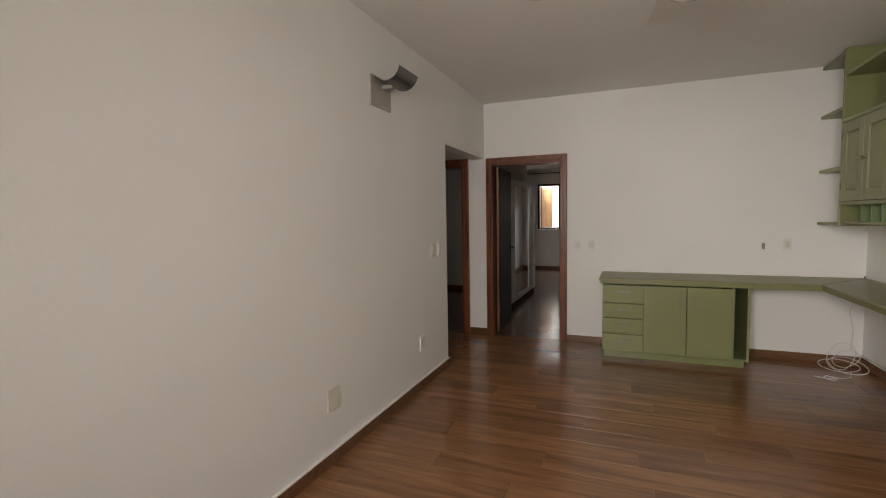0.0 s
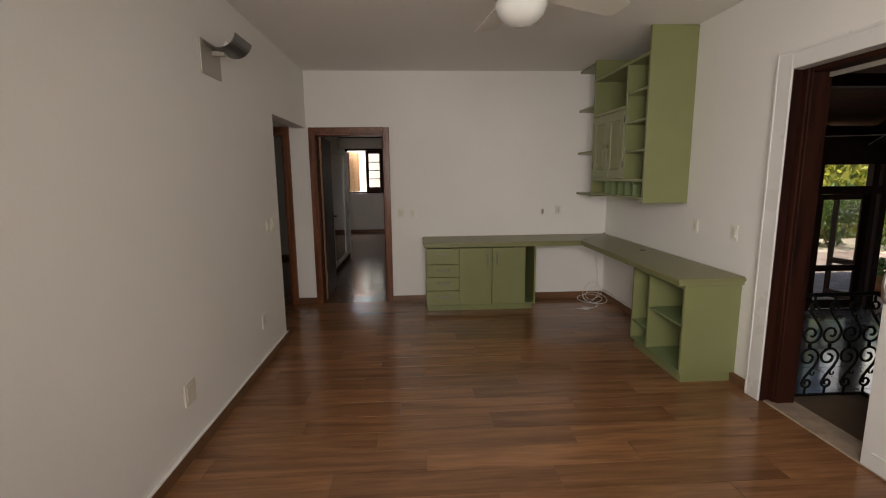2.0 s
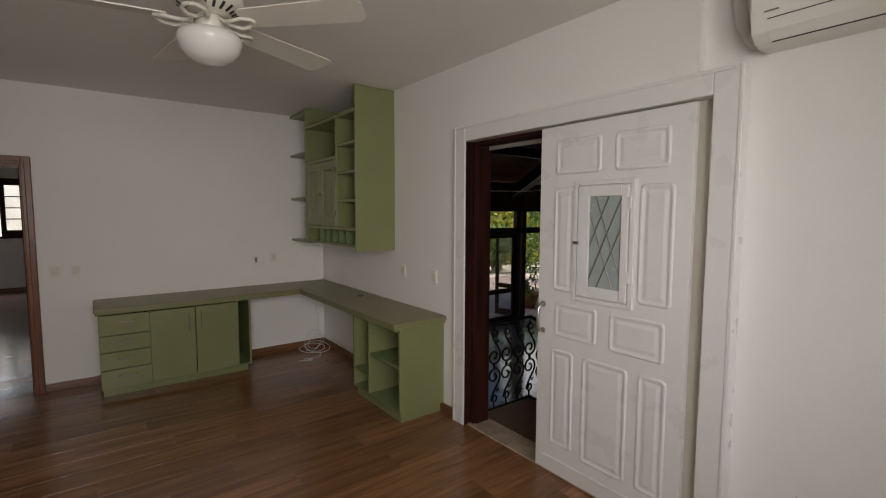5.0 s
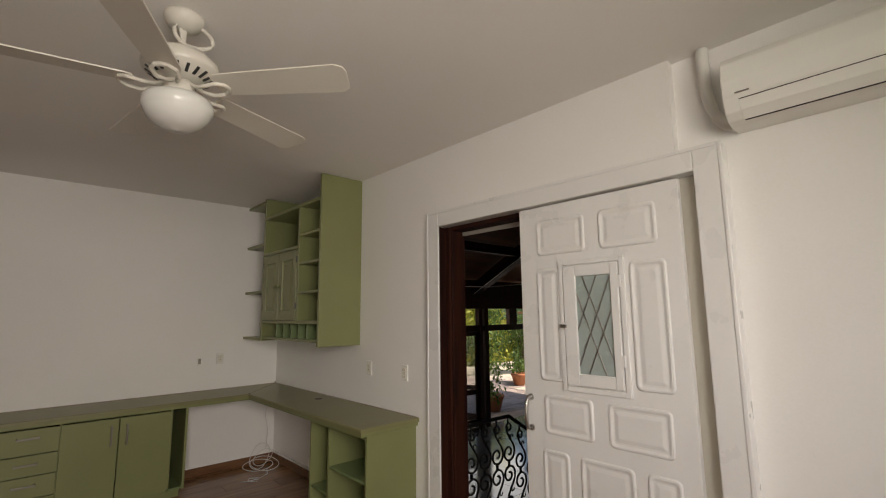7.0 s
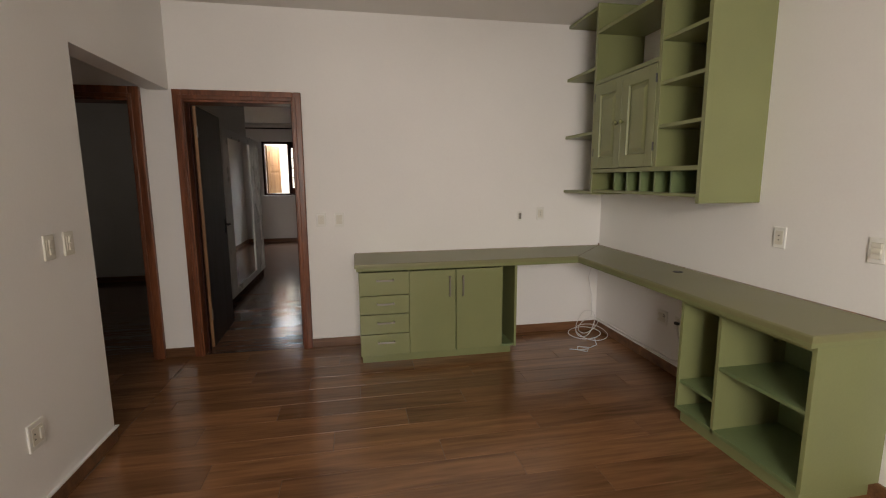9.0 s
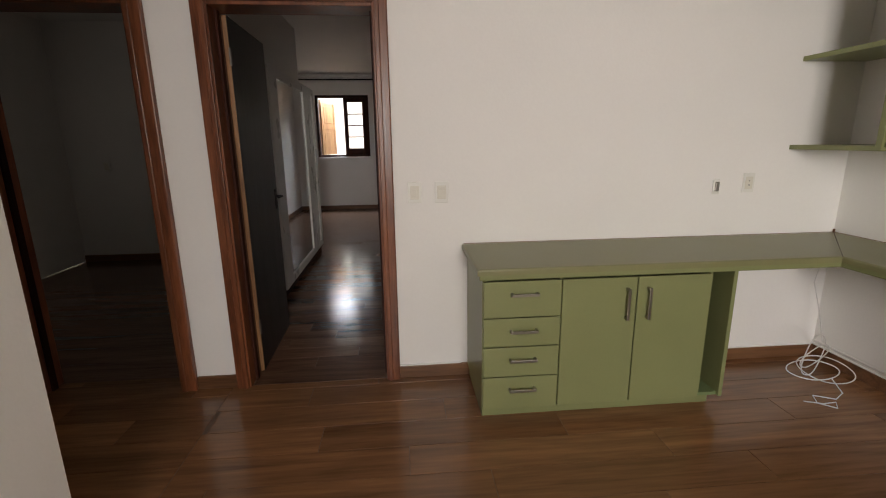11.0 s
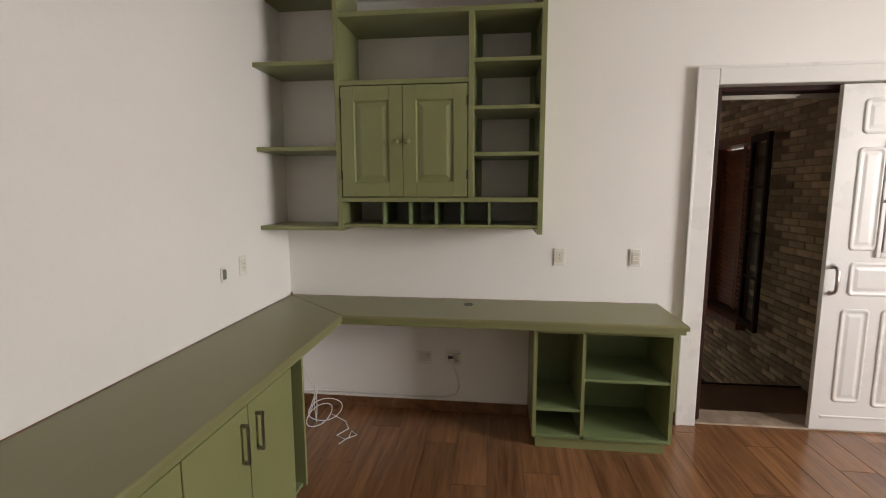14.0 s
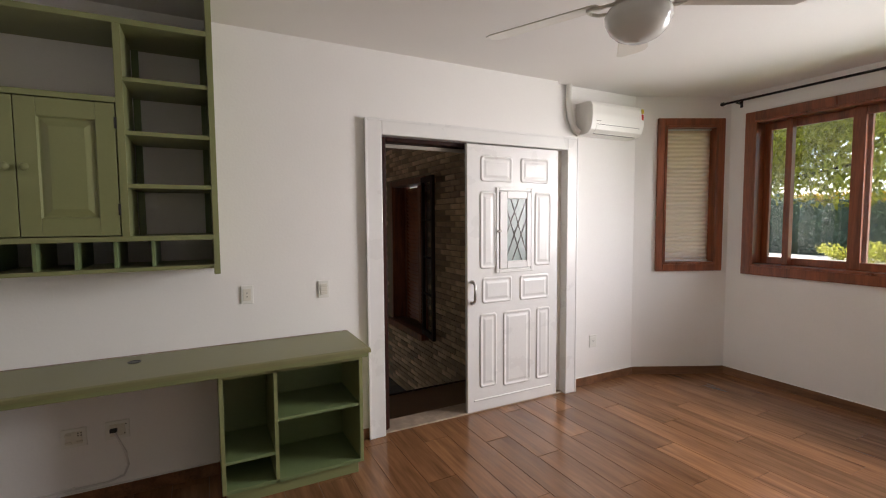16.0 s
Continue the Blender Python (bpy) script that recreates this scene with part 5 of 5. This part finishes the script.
def tree(at, height, radii, n, size, material, label, seed, category="tree"):
    ob = thing("garden_tree", at, label, category)
    rnd = random.Random(seed)
    bm = bmesh.new()
    x, y, z = at
    top = Vector((x + rnd.uniform(-0.3, 0.3), y + rnd.uniform(-0.3, 0.3), z + height * 0.62))
    pts = [Vector((x, y, z - 0.05)).lerp(top, k / 6) + Vector((rnd.uniform(-0.06, 0.06), rnd.uniform(-0.06, 0.06), 0)) for k in range(7)]
    r0 = height * 0.022
    for k in range(6):
        tube(bm, [pts[k], pts[k + 1]], r0 * (1 - 0.11 * k), 8)
    part("trunk", bm, BARK, ob)
    for k in range(7):
        a = 2 * math.pi * k / 7 + rnd.uniform(-0.3, 0.3)
        s = pts[3 + k % 4]
        e = s + Vector((math.cos(a) * radii[0] * 0.75, math.sin(a) * radii[1] * 0.75, height * rnd.uniform(0.08, 0.3)))
        bm = bmesh.new()
        mid = s.lerp(e, 0.5) + Vector((0, 0, 0.1 * height * rnd.random()))
        tube(bm, [s, s.lerp(mid, 0.5), mid], r0 * 0.45, 6)
        tube(bm, [mid, mid.lerp(e, 0.5), e], r0 * 0.25, 6)
        part("limb", bm, BARK, ob)
    leaf_part("crown", foliage((x, y, z + height * 0.72), radii, n, size, seed), material, ob)
    return ob


def shrub(at, radii, n, size, material, label, seed, name="garden_shrub"):
    ob = thing(name, at, label, "shrub")
    bm = bmesh.new()
    rnd = random.Random(seed)
    for k in range(6):
        a = 2 * math.pi * k / 6
        tube(bm, [(at[0], at[1], at[2] - 0.02), (at[0] + 0.3 * radii[0] * math.cos(a), at[1] + 0.3 * radii[1] * math.sin(a), at[2] + radii[2] * 0.7), (at[0] + 0.6 * radii[0] * math.cos(a), at[1] + 0.6 * radii[1] * math.sin(a), at[2] + radii[2] * 1.3)], 0.015, 5)
    part("stems", bm, BARK, ob)
    leaf_part("leaves", foliage((at[0], at[1], at[2] + radii[2]), radii, n, size, seed, 0.3), material, ob)
    return ob


# seen through the bay window
tree((8.4, -9.3, -0.16), 5.3, (6.0, 2.6, 2.0), 64000, 0.07, LEAF_LIME, "wide lime-green leafy tree over the lawn", 11)
tree((0.5, -11.0, -0.16), 5.2, (4.0, 2.6, 1.7), 12000, 0.10, LEAF_LIME, "lime-green leafy tree beside the lawn", 12)
tree((11.5, -14.0, -0.16), 6.2, (5.5, 3.0, 2.2), 24000, 0.11, LEAF_LIME, "tall lime-green leafy tree behind the lawn", 13)


def hedge_row(start, end, height, n, size, material, label, seed):
    """A clipped hedge from start to end: leaves round a dark core of twigs."""
    a, b = Vector(start), Vector(end)
    run = (b - a).normalized()
    side = Vector((-run.y, run.x, 0))
    ob = thing("clipped_hedge", tuple((a + b) / 2), label, "hedge")
    rnd = random.Random(seed)
    verts, faces = [], []
    for _ in range(n):
        u, z = rnd.uniform(0, (b - a).length), rnd.uniform(0.0, height)
        off = rnd.gauss(0, 0.35) + 0.15 * math.sin(2 * u) + 0.1 * math.sin(5.3 * u + 3 * z)
        c = a + run * u + side * off + Vector((0, 0, z + 0.15 * math.sin(1.7 * u)))
        q = Euler((rnd.uniform(0, 6.3), rnd.uniform(0, 6.3), rnd.uniform(0, 6.3))).to_matrix()
        k, s = len(verts), size * rnd.uniform(0.6, 1.3)
        for p, w in ((-1, 0), (0, -0.5), (1, 0), (0, 0.5)):
            verts.append(tuple(c + q @ Vector((p * s, w * s, 0))))
        faces.append((k, k + 1, k + 2, k + 3))
    leaf_part("leaves", (verts, faces), material, ob)
    bm = bmesh.new()
    for k in range(int((b - a).length / 1.2)):
        p = a + run * (0.6 + 1.2 * k)
        tube(bm, [p, p + Vector((0.05, 0, height * 0.4)), p + Vector((0.1, 0.05, height * 0.8))], 0.04, 5)
    part("twigs", bm, BARK, ob)
    core = bmesh.new()
    steps = int((b - a).length / 0.6)
    rows = []
    for k in range(steps + 1):
        p = a + run * ((b - a).length * k / steps)
        lump = 0.12 * math.sin(2.3 * k) + 0.08 * math.sin(5.1 * k)
        rows.append([core.verts.new(p + side * o + Vector((0, 0, z))) for o, z in ((-0.3 - lump, 0), (-0.34 + lump, height * 0.55), (-0.2, height * 0.93 + lump), (0.2, height * 0.93 + lump), (0.34 - lump, height * 0.55), (0.3 + lump, 0))])
    for p, q in zip(rows, rows[1:]):
        for i in range(5):
            core.faces.new((p[i], p[i + 1], q[i + 1], q[i]))
    bmesh.ops.recalc_face_normals(core, faces=core.faces)
    part("dense_core", core, material, ob)
    return ob


hedge_row((-4, -21.5, -0.16), (24, -21.5, -0.16), 2.75, 40000, 0.09, LEAF_DARK, "tall dense dark green clipped garden hedge", 21)
hedge_row((3, 17.5, -0.98), (20, 16.5, -0.98), 3.4, 16000, 0.13, LEAF_LIME, "tall sunlit lime-green hedge beyond the patio", 22)
hedge_row((21.5, 17, -0.98), (20.5, 4, -0.98), 3.4, 14000, 0.13, LEAF_LIME, "tall sunlit green hedge beside the patio", 23)
for i, x in enumerate((3.5, 6.5, 9.5)):
    shrub((x, -20.9, 2.25), (1.6, 0.4, 0.22), 420, 0.09, LEAF_YELLOW, "yellow flowers along the hedge top", 33 + i)
for i, (x, y) in enumerate(((6.2, -18.3), (7.6, -18.6), (4.8, -18.0))):
    shrub((x, y, -0.16), (1.0, 0.6, 0.42), 1800, 0.06, LEAF_LIME, "low sunlit yellow-green shrub before the hedge", 140 + i)
house = thing("neighbour_house", (2.0, -30.0, -0.16), "low orange-red plaster house behind the hedge", "house")
part("wall", many(((-8, -34, -0.2), (9.0, -29, 3.9))), PLASTER, house)
part("roof", prism([(-28.4, 3.85), (-34.6, 3.85), (-31.5, 6.0)], 0, -8.4, 9.4), CLAY, house, "terracotta roof")
part("window", bx((5.0, -29.03, 1.2), (6.4, -28.98, 2.6), 0.02), DARKWOOD, house)

# seen through the veranda
for i, (x, y, r, h, n, s) in enumerate(((8.6, 15.5, 1.5, 1.3, 1900, 0.10), (11.2, 15.0, 1.3, 1.1, 1700, 0.09), (13.5, 14.0, 1.4, 1.2, 1500, 0.10), (6.0, 15.5, 1.6, 1.4, 1500, 0.10), (16.5, 12.5, 1.5, 1.6, 1400, 0.11), (16.5, 9.5, 1.5, 1.6, 1300, 0.11), (19.0, 17.0, 2.5, 2.2, 1800, 0.15), (12.0, 18.5, 2.4, 2.0, 2000, 0.14))):
    shrub((x, y, -0.98), (r, r * 0.8, h), n, s, (LEAF_MID, LEAF_LIME)[i % 2], "sunlit green garden shrub beyond the patio", 50 + i)
tree((18.2, 14.1, -0.98), 3.3, (1.3, 1.1, 0.8), 3500, 0.07, LEAF_DARK, "small dark-leaved garden tree beyond the patio", 71)
tree((9.0, 19.0, -0.98), 6.5, (3.2, 2.4, 1.8), 2600, 0.14, LEAF_MID, "tall green garden tree", 72)
tree((14.5, 17.5, -0.98), 6.0, (3.0, 2.4, 1.8), 2400, 0.14, LEAF_LIME, "tall light green garden tree", 73)
for i, (x, y) in enumerate(((13.25, 10.55), (13.75, 10.75), (9.35, 8.35), (8.3, 12.6))):
    pot = thing("flower_pot", (x, y, -0.925), "terracotta flower pot with a green plant on the patio", "flower pot", "patio flower pots")
    part("pot", lathe([(0.0, 0), (0.17, 0), (0.25, 0.30), (0.27, 0.34), (0.29, 0.36), (0.28, 0.42), (0.24, 0.42), (0.22, 0.36), (0, 0.34)], 24, (x, y, -0.925)), CLAY, pot, smooth=True)
    leaf_part("plant", foliage((x, y, -0.30), (0.36, 0.36, 0.36), 420, 0.055, 80 + i, 0.2), LEAF_MID, pot)["kind"] = "stuff"
pp = thing("pergola_post", (14.1, 10.62, -0.925), "sunlit honey-brown wooden pergola post", "post")
part("shaft", bx((13.97, 10.50, -0.925), (14.23, 10.74, 2.0), 0.01), SHUTTER, pp)
part("brace", bx((14.05, 10.74, 1.55), (14.15, 11.15, 1.65), 0.006), SHUTTER, pp)
# garden behind the bedroom window
shrub((-1.6, 14.6, -0.98), (0.5, 0.4, 0.95), 700, 0.06, LEAF_MID, "small leafy shrub outside the bedroom window", 91)
# added pale backdrop: catches the sun so window and floor reflection look bright
setting("backdrop_wall", many(((-6, 17.0, -1.0), (1.6, 17.2, 3.2))), PALEWALL, "added pale backdrop that brightens the bedroom window")

# ---- floor planks and bricks ----
PW, PL = 0.197, 1.197


def plank_rows(parent, x0, x1, y0, y1, w, length, z, material, seed, name="plank", skip=()):
    """Staggered planks along x, cut at the walls; alike planks share one mesh."""
    rnd = random.Random(seed)
    cache = {}
    y, row = y0, 0
    while y < y1 - 0.005:
        wy = min(w, y1 - y)
        x = x0 - ((0.0, 0.62, 0.31, 0.87, 0.15, 0.5)[row % 6] * length + rnd.uniform(-0.04, 0.04))
        while x < x1:
            a, b = max(x, x0), min(x + length, x1)
            if b - a > 0.02:
                if round(b - a, 3) == round(length, 3) and wy == w:
                    key = "whole"
                else:
                    key = (round(b - a, 3), round(wy, 3))
                if key not in cache:
                    g = 0.0016
                    cache[key] = mesh_of(name, bx((g, g, -0.003), (b - a - g, wy - g, 0.0), 0.0006), material)
                ob = new(name, cache[key])
                ob.parent = parent
                ob.location = (a, y, z)
            x += length
        y += w
        row += 1


floor_ob = bpy.data.objects["floor"]
plank_rows(floor_ob, -1.415, AX, -0.95, 5.42, PW, PL, 0.0, FLOORWOOD, 1)
plank_rows(floor_ob, -2.8, -1.416, 4.136, 5.57, PW, PL, 0.0, FLOORWOOD, 2)
plank_rows(floor_ob, -1.75, -0.42, 5.60, 12.8, 0.15, 0.75, 0.0, OLDWOOD, 3)
setting("floor_bedroom", many(((-4.3, 5.57, -0.004), (-1.75, 12.8, -0.001))), OLDWOOD, "dark polished wooden floor of the second room")
hall = bpy.data.objects["floor_hall"]
tile_mesh = mesh_of("tile", bx((0.003, 0.003, -0.006), (0.597, 0.597, 0.0), 0.001), TILE)
for i in range(15):
    for j in range(11):
        if i < 3 and j < 4:
            continue
        ob = new("tile", tile_mesh)
        ob.parent = hall
        ob.location = (2.5 + 0.6 * i, 0.82 + 0.6 * j, HZ)
patio = bpy.data.objects["pavement_patio"]
paver = mesh_of("paver", bx((0.004, 0.004, -0.02), (0.296, 0.146, 0.0), 0.004), PAVER)
for j in range(18):
    for i in range(16):
        ob = new("paver", paver)
        ob.parent = patio
        ob.location = (7.6 + 0.3 * i + (0.15 if j % 2 else 0), VY + 0.1 + 0.15 * j, -0.918 + random.uniform(-0.002, 0.002))
rest = bmesh.new()
for j in range(20):
    for i in range(30):
        x, y = 5.0 + 0.3 * i + (0.15 if j % 2 else 0), VY + 0.1 + 0.15 * (18 + j)
        cube(rest, (x + 0.004, y + 0.004, -0.935), (x + 0.296, y + 0.146, -0.918))
ob = part("far_pavers", rest, PAVER, patio)
ob["kind"] = "stuff"
brick_mesh = mesh_of("brick", bx((0.005, -0.02, 0.005), (0.235, 0.0, 0.062), 0.006), BRICK)
rnd = random.Random(8)
for j in range(54):
    z = HZ + 0.067 * j
    for i in range(17):
        x = 2.46 + 0.24 * i + (0.12 if j % 2 else 0)
        if x > 6.2 or (4.16 < x < 5.60 and 0.0 < z < 2.13) or (x < 3.3 and z < LZ) or (x > 5.6 and j % 2):
            continue
        ob = new("brick", brick_mesh)
        ob.parent = bwall
        ob.location = (x, BY + rnd.uniform(-0.004, 0.006), z)
